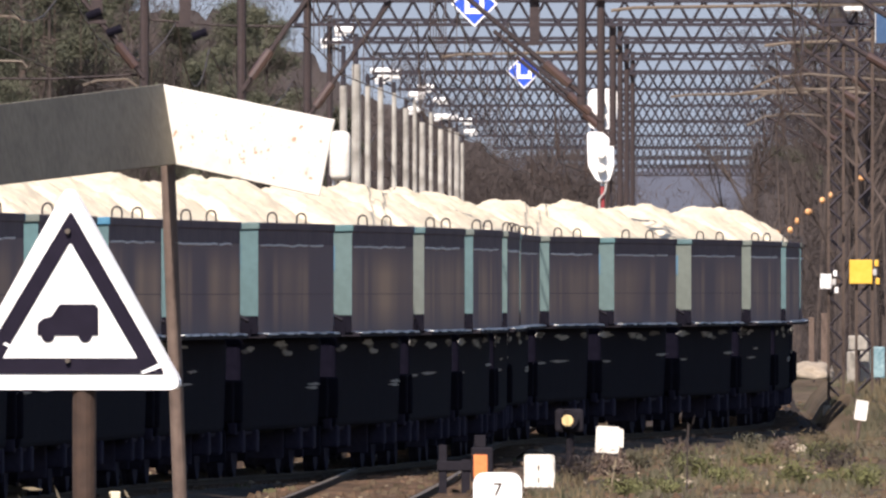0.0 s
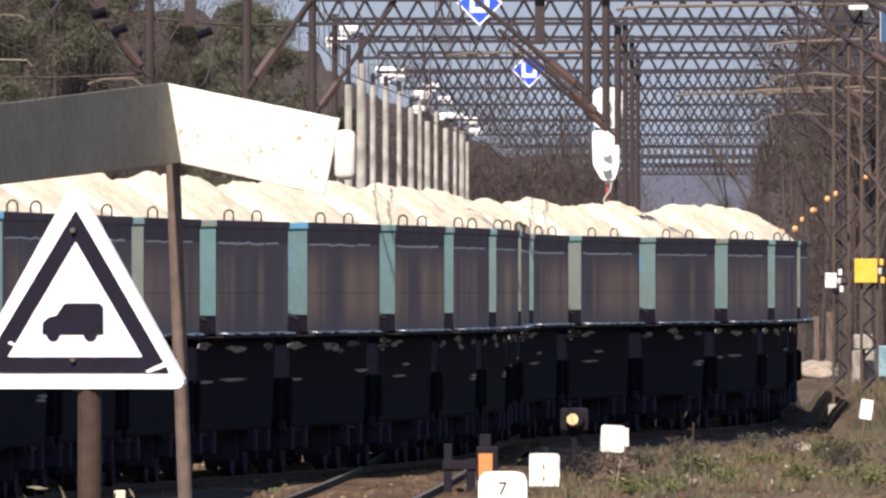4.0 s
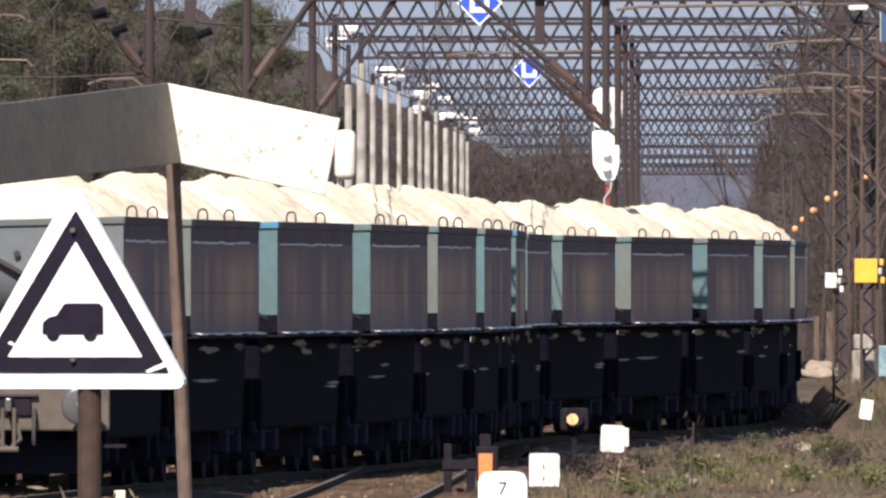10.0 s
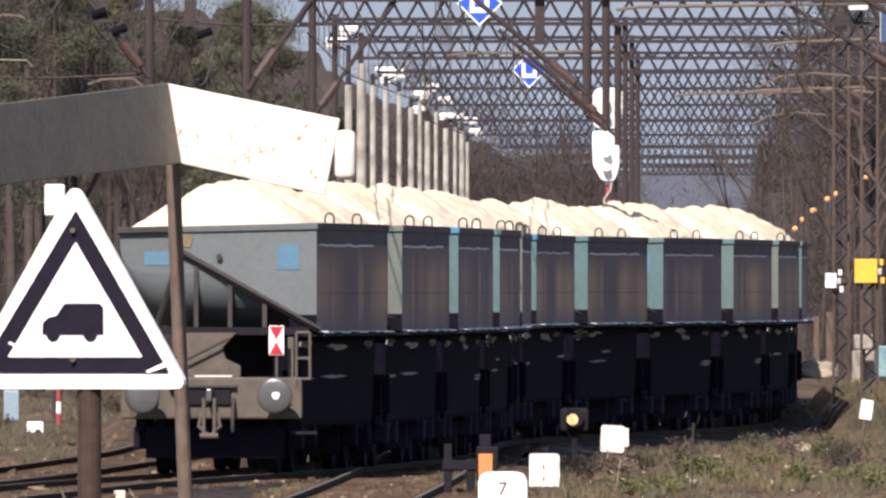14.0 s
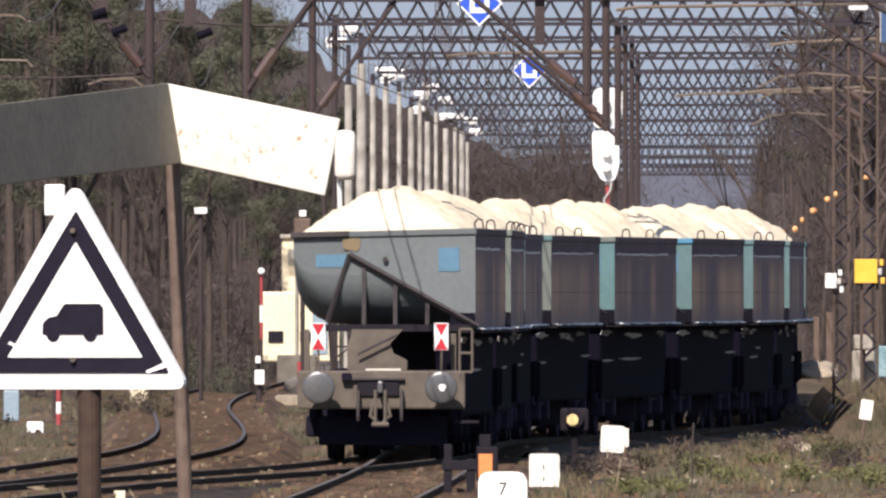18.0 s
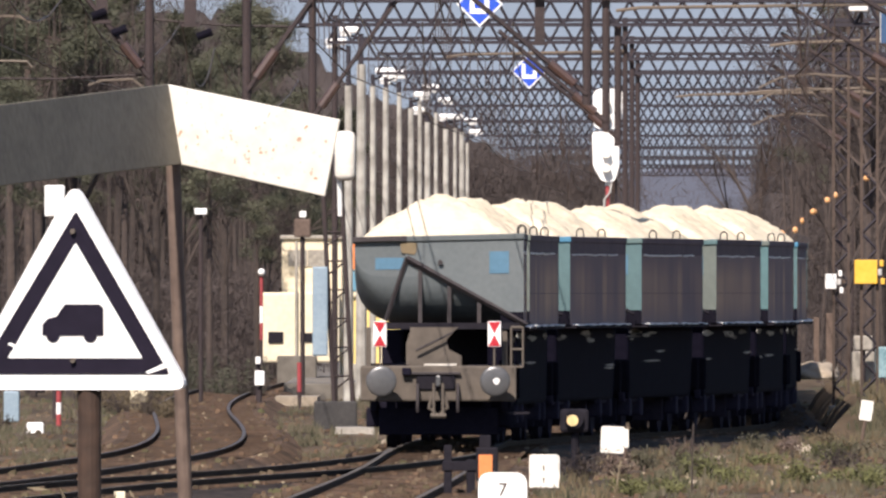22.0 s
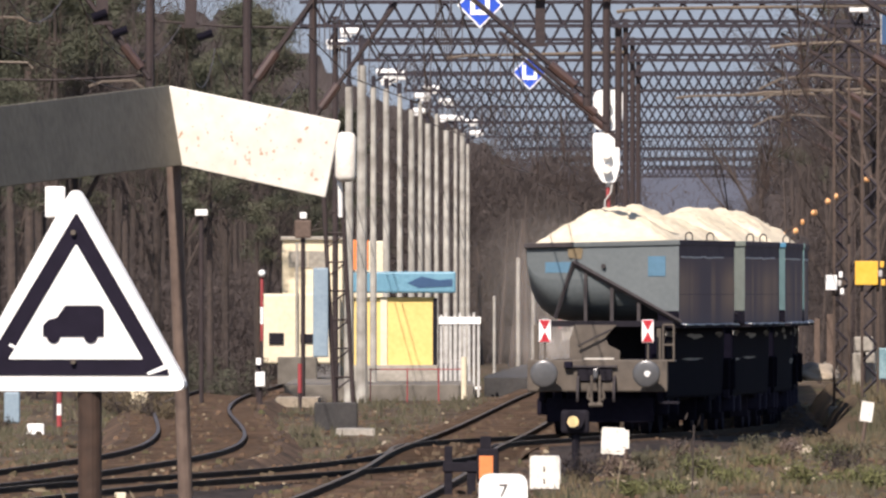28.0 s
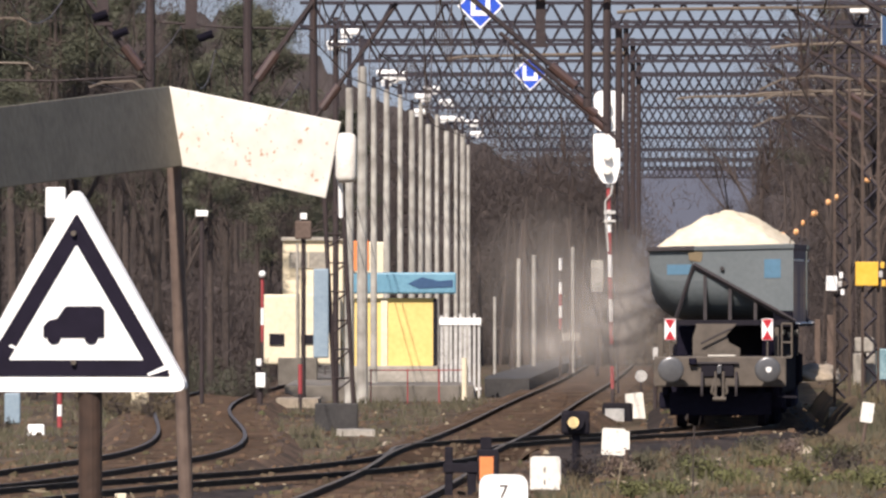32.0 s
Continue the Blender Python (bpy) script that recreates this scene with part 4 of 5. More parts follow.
# ---- platform lamps ----
def lamp_post(x, y, h, sg=1, r=0.12, up=0.3):
    t = thing("street_lamp", "grey concrete lamp post with a white lamp head", "lamp post", pose(x, y, 0), "lamp posts of the platform")
    part("mast", rod(B(), (0, 0, -0.3), (0, 0, h), r, 10, r * 0.75), "mast_conc", t, "grey concrete mast")
    part("stem", rod(B(), (0, 0, h), (0, 0, h + up), 0.055, 8), "steel_far", t, "dark steel stem on the mast")
    part("arm", rod(B(), (0, 0, h + up - 0.15), (sg * 0.45, 0, h + up + 0.05), 0.03, 6), "steel_far", t)
    head = part("lamp_head", box(B(), sg * 0.3 - 0.24, sg * 0.3 + 0.26, -0.16, 0.16, h + up + 0.01, h + up + 0.17, 0.05), "lamp", t, "white lamp head")
    part("lamp_bowl", box(B(), sg * 0.38 - 0.14, sg * 0.38 + 0.14, -0.12, 0.12, h + up - 0.07, h + up + 0.02, 0.03), "lamp", head, "pale lamp bowl")
    return t


for k in range(12):
    lamp_post(-2.0 + 0.261 * k + 0.05 * math.sin(k * 5.1), 654 + 25.5 * k, 7.75 + 0.25 * math.sin(k * 2.7 + 1), -1 if k % 3 == 0 else 1, 0.15 if k == 0 else 0.098 + 0.02 * math.sin(k * 3.3), 0.75 if k == 0 else 0.3)
lamp_post(-2.23, 630, 7.25, -1, 0.12, 0.95)


# ---- light signal ----
def signal():
    y = 590
    t = thing("light_signal", "pale signal heads on a red and white banded mast", "railway signal", pose(3.73, y, 0))
    z = 0.3
    top = 4.83
    k = 0
    part("mast_foot", rod(B(), (0, 0, -0.5), (0, 0, z), 0.046, 8), "steel", t)
    part("cable", tube(B(), [(-0.1, -0.08, 3.33), (-0.16, -0.08, 4.08), (-0.17, -0.08, 4.43), (-0.04, -0.1, 4.6), (0.0, -0.1, 4.85)], 0.022), "pale_slat", t, "pale loose cable")
    part("clamp", box(B(), -0.2, 0.06, -0.1, 0.05, 4.16, 4.23), "pale_slat", t)
    part("clamp", box(B(), -0.2, 0.06, -0.1, 0.05, 3.98, 4.03), "pale_slat", t)
    while z < top:
        z1 = min(z + 0.493, top)
        red = k % 2 == 0
        part("mast_band", rod(B(), (-0.1 * z / top, 0, z), (-0.1 * z1 / top, 0, z1), 0.044, 8), "red_old" if red else "steel" if k == 1 else "white", t, "red painted band" if red else "")
        z, k = z + 0.493, k + 1
    part("lower_head", plate(B(), rounded([(-0.22, top), (0.06, top), (0.16, top + 0.35), (0.14, top + 1.1), (-0.44, top + 1.1), (-0.42, top + 0.35)], 0.09), 0.2), "white", t, "pale lower signal head", where=Matrix.Translation((0, -0.15, 0)))
    part("upper_head", plate(B(), rounded([(-0.42, top + 1.16), (0.2, top + 1.16), (0.26, top + 2.05), (-0.42, top + 2.05)], 0.2), 0.2), "white", t, "pale rounded upper signal head", where=Matrix.Translation((0, -0.15, 0)))
    part("ladder", rod(B(), (0.12, 0.1, 0.2), (0.08, 0.1, top + 1.0), 0.02, 4), "steel_far", t)
    for z in (top + 0.3, top + 0.62, top + 1.45, top + 1.75):
        part("lamp_hood", rod(B(), (-0.13, -0.17, z), (-0.13, -0.34, z), 0.1, 12), "white_rust", t, "round lamp hood")
    return t


signal()


# ---- platform buildings ----
def station_house():
    y = 705
    t = thing("station_building", "cream rendered flat-roofed station building", "building")
    part("upper_wall", box(B(), -4.28, -2.67, y + 4, y + 9, 1.12, 3.83, 0.05), "cream", t)
    part("lower_wall", box(B(), -4.8, -2.74, y + 2, y + 7, 0.52, 2.37, 0.05), "cream", t)
    part("plinth", box(B(), -4.38, -3.34, y, y + 2, -0.3, 0.7, 0.04), "platform", t)
    part("parapet", box(B(), -4.32, -2.62, y + 3.9, y + 9.1, 3.79, 3.89, 0.02), "grey_conc", t)
    for px in (-3.86, -3.34):
        part("window", box(B(), px - 0.25, px + 0.25, y + 3.97, y + 4.0, 3.06, 3.5), "grey_conc", t)
    part("dark_opening", box(B(), -4.62, -4.23, y + 1.96, y + 1.995, 1.03, 1.33), "dark", t, "dark opening")
    part("dark_opening", box(B(), -3.79, -3.46, y + 1.96, y + 1.995, 1.06, 1.3), "dark", t, "dark opening")
    part("drain_pipe", rod(B(), (-3.88, y + 1.93, 0.52), (-3.88, y + 1.93, 3.74), 0.04, 8), "grey_conc", t)
    part("annex", box(B(), -2.74, -1.52, y + 5, y + 9, -0.3, 3.77, 0.05), "cream", t)
    return t


def kiosk():
    y = 690
    t = thing("yellow_kiosk", "yellow platform kiosk under a blue sheet roof", "kiosk")
    part("wall", box(B(), -2.31, -0.2, y, y + 3, -0.3, 2.28, 0.03), "yellow", t, "bright yellow wall")
    part("roof", box(B(), -2.45, 0.32, y - 0.25, y + 3.2, 2.39, 2.94, 0.05), "roof_blue", t, "blue sheet roof edge")
    part("roof_mark", plate(B(), [(-0.93, 2.65), (-0.57, 2.82), (-0.13, 2.72), (0.23, 2.75), (0.23, 2.56), (-0.64, 2.52)], 0.01), "blue_dark", t, "dark blue painted shape", where=Matrix.Translation((0, y - 0.262, 0)))
    part("orange_board", box(B(), -2.44, -1.93, y - 0.32, y - 0.26, 2.98, 3.76, 0.01), "orange", t, "orange board")
    part("step", box(B(), -2.36, -0.15, y - 0.3, y - 0.01, -0.3, 0.53, 0.02), "grey_conc", t)
    part("door_frame", box(B(), -0.28, -0.16, y - 0.04, y - 0.002, -0.2, 2.25), "dark", t)
    part("wall_pillar", box(B(), -1.63, -1.46, y - 0.05, y - 0.002, -0.2, 2.25), "cream", t)
    return t


def fence(px0, px1, y, z0, z1, n):
    t = thing("picket_fence", "white slatted fence beside the kiosk", "fence")
    for k in range(n):
        x = px0 + (px1 - px0) * (k + 0.5) / n
        part("slat", box(B(), x - 0.033, x + 0.033, y, y + 0.03, z0, z1 + 0.06 * math.sin(k * 2.1)), "pale_slat", t)
    part("rail", box(B(), px0, px1, y - 0.04, y - 0.002, z1 - 0.24, z1 - 0.06), "white", t)
    part("rail", box(B(), px0, px1, y + 0.03, y + 0.07, z0 + 0.2, z0 + 0.28), "white", t)
    return t


station_house()
kiosk()
fence(-0.12, 0.96, 688, -0.3, 1.83, 9)
bm = box(B(), -3.95, 0.75, 662, 900, -0.3, 0.12, 0.03)
tagged(part("platform", bm, "platform"), "low pale concrete station platform", "platform", kind="structure")


def railing():
    t = thing("platform_railing", "thin red platform railing", "railing")
    for px in (-1.79, -0.89, -0.12, 0.5):
        part("post", rod(B(), (px, 655, -0.3), (px, 655, 0.55), 0.018, 6), "red_old", t)
    part("rail", rod(B(), (-1.83, 655, 0.52), (0.53, 655, 0.52), 0.014, 6), "red_old", t)


railing()


def equipment_mast():
    y = 520
    t = thing("equipment_mast", "dark lattice mast with a pale blue cabinet and white lamp", "mast", pose(-2.02, y, 0))
    for px, q in ((-2.33, -2.09), (-1.97, -1.73)):
        c = -2.02
        part("mast_tube", rod(B(), (px - c, 0, 4.27), (q - c, 0, -0.3), 0.045, 8), "steel", t)
    for k in range(14):
        z = 0.2 + 0.28 * k
        u = (z + 0.3) / (4.27 + 0.3)
        xa, xb = -2.09 + (-2.33 - -2.09) * u - c, -1.73 + (-1.97 - -1.73) * u - c
        part("mast_rung", rod(B(), (xa, 0, z), (xb, 0, z + (0.28 if k % 2 else 0)), 0.018, 4), "steel", t)
    part("cabinet", box(B(), -2.54 - c, -2.24 - c, -0.2, 0.0, 1.15, 2.89, 0.03), "cabinet", t, "pale blue steel cabinet")
    bm = box(B(), -2.11 - c, -1.7 - c, -0.4, 0.0, 4.56, 5.53, 0.12)
    part("lamp", bm, "white_rust", t, "white rounded lamp housing", smooth=True)
    part("lamp_neck", rod(B(), (-2.02 - c, -0.15, 4.76), (-2.0 - c, 0, 3.88), 0.05, 8), "lamp", t)
    part("footing", box(B(), -2.51 - c, -1.67 - c, -0.4, 0.4, -0.35, 0.27, 0.03), "dark_conc", t, "dark concrete footing")
    return t


equipment_mast()


# ---- small lineside things ----
def plate_post(name, label, cat, px, y, zb, zt, w, mark=None, tilt=0):
    t = thing(name, label, cat, pose(px, y, 0, 0, tilt, 0))
    part("post", rod(B(), (0, 0.04, -0.5), (0, 0.04, zb + 0.05), 0.03, 8), "post_brown", t)
    part("panel", plate(B(), rounded([(-w / 2, zb), (w / 2, zb), (w / 2, zt), (-w / 2, zt)], w * 0.12, 3), 0.03), "white_rust", t, "white enamel panel")
    return t


def text(body, size, material, parent, where):
    cu = bpy.data.curves.new("figure", "FONT")
    cu.body, cu.size, cu.align_x, cu.align_y, cu.extrude = body, size, "CENTER", "CENTER", 0.002
    tmp = new("figure", cu)
    dg = bpy.context.evaluated_depsgraph_get()
    me = bpy.data.meshes.new_from_object(tmp.evaluated_get(dg))
    bpy.data.objects.remove(tmp)
    me.materials.clear()
    me.materials.append(M[material])
    ob = new("figure", me)
    ob.parent, ob.matrix_basis = parent, where
    return ob


def seven():
    y = 318
    t = thing("kilometre_post", "white rounded stone post with a black 7", "marker post", pose(0.71, y, 0))
    w, zt = 0.29, 0.26
    part("stone", plate(B(), rounded([(-w, -0.6), (w, -0.6), (w, zt), (-w, zt)], 0.15, 6), 0.14), "white", t, "white painted stone")
    text("7", 0.22, "post_dark", t, pose(0, -0.004, 0.05, 90, 0, 0))
    return t


seven()
pl = plate_post("marker_plate", "white plate with small dark figures on a short post", "marker post", 1.31, 345, -0.23, 0.31, 0.394)
for k in range(2):
    part("dark_bar", box(B(), -0.02, 0.0, -0.004, -0.001, 0.17 - 0.16 * k - 0.07, 0.17 - 0.16 * k), "frame", pl)
plate_post("marker_plate", "white square plate on a low post", "marker post", 2.43, 385, 0.08, 0.47, 0.342, tilt=3)
plate_post("marker_plate", "narrow white plate edged red beside a square one", "marker post", 2.64, 387, 0.15, 0.42, 0.098)
plate_post("marker_plate", "tall white plate near the signal foot", "marker post", 4.08, 570, -0.46, 0.28, 0.386, tilt=-6)
plate_post("marker_plate", "white plate on a short post by the lattice mast", "marker post", 6.91, 440, 0.29, 0.62, 0.205, tilt=8)


def dwarf_signal():
    y = 392
    t = thing("dwarf_signal", "dark low shunting signal with a pale yellow lens", "railway signal", pose(1.92, y, 0))
    part("case", box(B(), -0.2, 0.22, -0.12, 0.15, 0.34, 0.69, 0.05), "dark", t)
    part("hood", rod(B(), (0, -0.2, 0.54), (0, -0.1, 0.54), 0.14, 14), "dark", t)
    part("lens", rod(B(), (-0.02, -0.225, 0.52), (-0.02, -0.2, 0.52), 0.085, 14), "glass_yel", t, "pale yellow glass lens")
    part("stem", rod(B(), (0.02, 0, -0.5), (0.02, 0, 0.37), 0.06, 8), "dark", t)
    return t


dwarf_signal()
t = thing("dwarf_signal", "low square signal with a pale face at the mast foot", "railway signal", pose(3.62, 560, 0))
part("case", box(B(), -0.3, 0.34, 0.0, 0.3, -0.41, 0.11, 0.05), "dark", t)
part("face", box(B(), -0.24, 0.16, -0.02, -0.004, -0.33, -0.01, 0.008), "pale_slat", t, "pale square face")
part("stem", rod(B(), (0.02, 0.15, -0.5), (0.02, 0.15, -0.39), 0.06, 8), "dark", t)


def point_lamp():
    y = 330
    t = thing("point_indicator", "dark point lever frame with an orange-faced lantern", "point indicator", pose(0.38, y, 0))
    part("frame_post", box(B(), 0.01 - 0.38, 0.11 - 0.38, -0.05, 0.05, -0.6, 0.52, 0.01), "dark", t)
    part("frame_post", box(B(), 0.29 - 0.38, 0.4 - 0.38, -0.05, 0.05, -0.6, 0.34, 0.01), "dark", t)
    part("crossbar", box(B(), -0.01 - 0.38, 0.43 - 0.38, -0.07, 0.03, 0.2, 0.32, 0.01), "dark", t)
    part("lantern", box(B(), 0.41 - 0.38, 0.68 - 0.38, -0.1, 0.15, 0.07, 0.49, 0.02), "dark", t)
    part("lantern_face", box(B(), 0.44 - 0.38, 0.61 - 0.38, -0.112, -0.102, 0.11, 0.4), "orange", t, "orange lantern face")
    part("chimney", box(B(), 0.45 - 0.38, 0.59 - 0.38, -0.05, 0.08, 0.49, 0.64, 0.01), "dark", t)
    return t


point_lamp()


def slab(label, x0, x1, y0, y1, z0, z1, material):
    bm = box(B(), x0, x1, y0, y1, z0, z1)
    bmesh.ops.subdivide_edges(bm, edges=bm.edges[:], cuts=5, use_grid_fill=True)
    for v in bm.verts:
        v.co += Vector((noise.noise(v.co * 1.7), 0, 0.5 * noise.noise(v.co * 2.3))) * 0.06
    return tagged(part("concrete_slab", bm, material), label, "slab")


slab("broken pale concrete slab beside the mast footing", -2.03, -1.31, 504, 508, -0.4, -0.17, "grey_conc")
slab("pale worn concrete strip of the track crossing", -6.5, -4.5, 588, 595, -0.4, -0.2, "grey_conc")
slab("pale worn concrete strip at the platform's end", -3.9, -2.9, 622, 630, -0.4, -0.05, "sand")


def right_side():
    for x, z, w, h, y, m, lab in ((7.99, 2.78, 0.43, 0.45, 504.7, "board_yellow", "small yellow square board on a lattice mast"), (7.85, 2.61, 0.228, 0.298, 540.7, "white", "small white board on a lattice mast")):
        t = thing("mast_board", lab, "sign", pose(x, y, z))
        part("panel", box(B(), -w / 2, w / 2, 0, 0.02, -h / 2, h / 2, 0.006), m, t)
        part("bracket", box(B(), -0.03, 0.3, 0.022, 0.06, -0.04, 0.04), "mast", t)
        for k in range(3):
            a = w / 2 + 0.07 + 0.03 * math.sin(k * 2.4 + x)
            part("fitting", box(B(), a - 0.035, a + 0.04, -0.02, 0.02, -0.24 + 0.17 * k, -0.12 + 0.17 * k, 0.012), m if k != 1 else "pale_slat", t)
    t = thing("insulator_string", "string of orange-brown insulators on a stay wire", "insulator", pose(0, 540, 0))
    for k, (a, b) in enumerate(((6.84, 3.58), (7.12, 3.65), (7.26, 3.83), (7.49, 4.02), (7.77, 4.25), (7.94, 4.35), (8.57, 4.7))):
        bm = B()
        bmesh.ops.create_uvsphere(bm, u_segments=10, v_segments=7, radius=1, matrix=Matrix.Translation((a, 0, b)) @ Matrix.Diagonal((0.075 - 0.015 * (k % 3), 0.07, 0.065, 1)))
        part("insulator", bm, "insul", t, "orange-brown porcelain insulator")
    part("stay_wire", rod(B(), (6.69, 0, 3.5), (9.21, 0.8, 5.1), 0.012, 5), "wire", t)


right_side()


# ---- small things round the platform and at the line's edge ----
def banded_post(name, label, cat, x, y, zt, zb, bands, r=0.05, cap=None):
    t = thing(name, label, cat, pose(x, y, 0))
    n = len(bands)
    part("stub", rod(B(), (0, 0, -0.5), (0, 0, zb), r * 0.9, 8), "steel", t)
    for k, m in enumerate(bands):
        part("band", rod(B(), (0, 0, zb + (zt - zb) * k / n), (0, 0, zb + (zt - zb) * (k + 1) / n), r, 8), m, t)
    if cap:
        bm = B()
        bmesh.ops.create_uvsphere(bm, u_segments=10, v_segments=7, radius=cap, matrix=Matrix.Translation((0, -0.05, zt)))
        part("lamp_cap", bm, "lamp", t, "pale lamp cap", smooth=True)
    return t


def small_box(name, label, cat, x, y, z0, z1, w, material, depth=0.3, post=True):
    t = thing(name, label, cat, pose(x, y, 0))
    part("case", box(B(), -w / 2, w / 2, 0, depth, z0, z1, min(w, z1 - z0) * 0.1), material, t)
    if post and z0 > -0.2:
        part("post", rod(B(), (0, depth / 2, -0.5), (0, depth / 2, z0 + 0.02), 0.05, 8), "steel", t)
    return t


banded_post("barrier_post", "red and white crossing barrier post with a pale lamp", "barrier", -4.35, 640, 2.86, 1.24, ("red_old", "white", "red_old", "red_old"), 0.04, 0.09)
small_box("relay_cabinet", "small white cabinet at the platform end", "cabinet", -4.12, 600, 0.29, 0.62, 0.22, "white")
small_box("crossing_lamp", "small white lamp on a short post", "lamp", -4.17, 602, 0.77, 0.93, 0.11, "white")
small_box("crossing_lamp", "rusty red lamp housing on a pole", "lamp", -3.37, 640, 3.7, 4.14, 0.406, "post_brown")
small_box("crossing_beacon", "small white lamp above the crossing", "lamp", -3.37, 642, 4.18, 4.33, 0.163, "lamp")
banded_post("red_post", "short red crossing post", "post", -3.28, 610, 0.78, 0.11, ("red_old",), 0.05)
small_box("signal_back", "bright white signal back among the trees", "signal", -8.14, 560, 3.97, 4.63, 0.426, "white")
small_box("floodlight", "small white lamp head on a slim pole", "lamp", -5.44, 600, 4.13, 4.27, 0.279, "lamp")
small_box("blue_drum", "pale blue upright cabinet beside the track", "cabinet", -8.4, 520, -0.13, 0.47, 0.308, "cabinet", post=False)
small_box("white_cabinet", "low white trackside cabinet", "cabinet", -7.71, 505, -0.39, -0.07, 0.32, "white", post=False)
small_box("white_stone", "pale painted stone marker", "marker", -6.37, 560, -0.08, 0.37, 0.379, "cream", post=False)
banded_post("banded_marker", "short red and white banded marker post", "marker post", -7.4, 470, -0.25, -0.77, ("red_old", "white", "red_old", "white"), 0.07)
banded_post("banded_marker", "slim red and white banded marker post", "marker post", -7.48, 520, 0.47, -0.21, ("red_old", "white", "red_old"), 0.05)
small_box("stub_post", "stubby pale post with a red top beside the track", "marker post", -3.63, 300, -0.5, 0.17, 0.127, "cream", post=False)
banded_post("far_signal", "far slim signal post with pale bands", "railway signal", 3.4, 780, 3.42, 0.98, ("steel", "red_old", "white", "red_old", "white", "steel", "white"), 0.045)
for px, zt, rr in ((2.25, 3.45, 0.06), (2.71, 3.55, 0.065), (3.88, 3.79, 0.05), (1.53, 2.29, 0.045)):
    banded_post("concrete_post", "pale slender concrete line post", "post", px, 805, zt, -0.1, ("mast_conc",), rr)
small_box("notice_board", "pale board on a post beyond the platform", "sign", 4.59, 800, 2.43, 3.39, 0.372, "mast_conc", 0.06)
small_box("low_box", "low pale box beside a far post", "cabinet", 3.74, 790, 0.99, 1.23, 0.568, "grey_conc", 0.4)
banded_post("pale_post", "cream post at the end of the railing", "post", 0.5, 652, 0.83, -0.2, ("cream",), 0.07)
t = thing("round_marker", "round white disc on a low stake", "marker post", pose(4.43, 600, 0))
part("stake", rod(B(), (0, 0.03, -0.5), (0, 0.03, 0.53), 0.03, 6), "steel", t)
part("disc", rod(B(), (0, 0, 0.55), (0, 0.02, 0.55), 0.135, 16), "pale_slat", t, "round pale disc")
small_box("white_marker", "small upright white marker by the rails", "marker post", 4.83, 610, 0.88, 1.17, 0.116, "pale_slat", 0.05)
bm = B()
bmesh.ops.create_icosphere(bm, subdivisions=4, radius=1)
for v in bm.verts:
    v.co = Vector((v.co.x * 0.62, v.co.y * 1.2, max(-0.2, v.co.z) * 0.32)) * (1 + 0.22 * noise.noise(v.co * 1.7) + 0.06 * noise.noise(v.co * 6))
tagged(part("sand_mound", bm, "sand", smooth=True, where=pose(8.33, 600, 0.5)), "low pale heap of sand beside the line", "sand heap")
small_box("concrete_block", "pale concrete block stacked by the mast", "block", 8.81, 560, 1.17, 1.48, 0.403, "grey_conc", 0.5)
small_box("concrete_block", "pale concrete block on the ground by the mast", "block", 8.83, 561, -0.3, 1.15, 0.475, "grey_conc", 0.5, post=False)
small_box("blue_sign", "small pale blue sign at the mast foot", "sign", 8.89, 540, 0.65, 1.29, 0.297, "sign_teal", 0.05)
small_box("red_cabinet", "rusty red trackside frame", "frame", 8.67, 620, 0.75, 1.8, 0.131, "post_brown", 0.1, post=False)
small_box("red_cabinet", "rusty red trackside frame", "frame", 9.0, 622, 0.68, 1.9, 0.158, "post_brown", 0.1, post=False)

# dark platform edge beyond the branch line; side shade put into the colour
bm = B()
pts = [(1.05, 690), (1.18, 715), (3.95, 930), (4.84, 930), (2.2, 690)]
lo = [bm.verts.new((x, y, -0.3)) for x, y in pts]
hi = [bm.verts.new((x, y, 0.2)) for x, y in pts]
bm.faces.new(hi[::-1])
for k in range(len(pts)):
    bm.faces.new((lo[k], lo[(k + 1) % len(pts)], hi[(k + 1) % len(pts)], hi[k]))
bmesh.ops.recalc_face_normals(bm, faces=bm.faces)
tagged(part("platform_ramp", bm, "dark_conc"), "edge of the farther platform, coloured dark for its shaded side", "platform", kind="structure")


# ---- woods ----
def limb(bm, p, d, length, r, rnd, depth, tips):
    q = p + d * length
    rod(bm, p, q, r, 5 if r > 0.05 else 3, r * 0.6)
    if depth == 0:
        tips.append((q, d))
        return
    for _ in range(rnd.choice((2, 3))):
        nd = (d + Vector((rnd.uniform(-1, 1), rnd.uniform(-1, 1), rnd.uniform(-0.2, 0.8))) * 0.75).normalized()
        limb(bm, p + d * length * rnd.uniform(0.5, 1.0), nd, length * rnd.uniform(0.55, 0.8), r * 0.55, rnd, depth - 1, tips)


def tufts(points, size, rnd, n, flat=0.5, thin=1.0):
    vs, fs = [], []
    for p in points:
        for _ in range(n):
            c = p + Vector((rnd.gauss(0, 1), rnd.gauss(0, 1), rnd.gauss(0, 0.7))) * size * 1.3
            u = Vector((rnd.gauss(0, 1), rnd.gauss(0, 1), rnd.gauss(0, flat))).normalized() * size * rnd.uniform(0.4, 1)
            w = u.cross(Vector((rnd.gauss(0, 1), rnd.gauss(0, 1), rnd.gauss(0, 1)))).normalized() * size * rnd.uniform(0.15, 0.4) * thin
            i = len(vs)
            vs += [c - u, c + w, c + u, c - w]
            fs.append((i, i + 1, i + 2, i + 3))
    return vs, fs


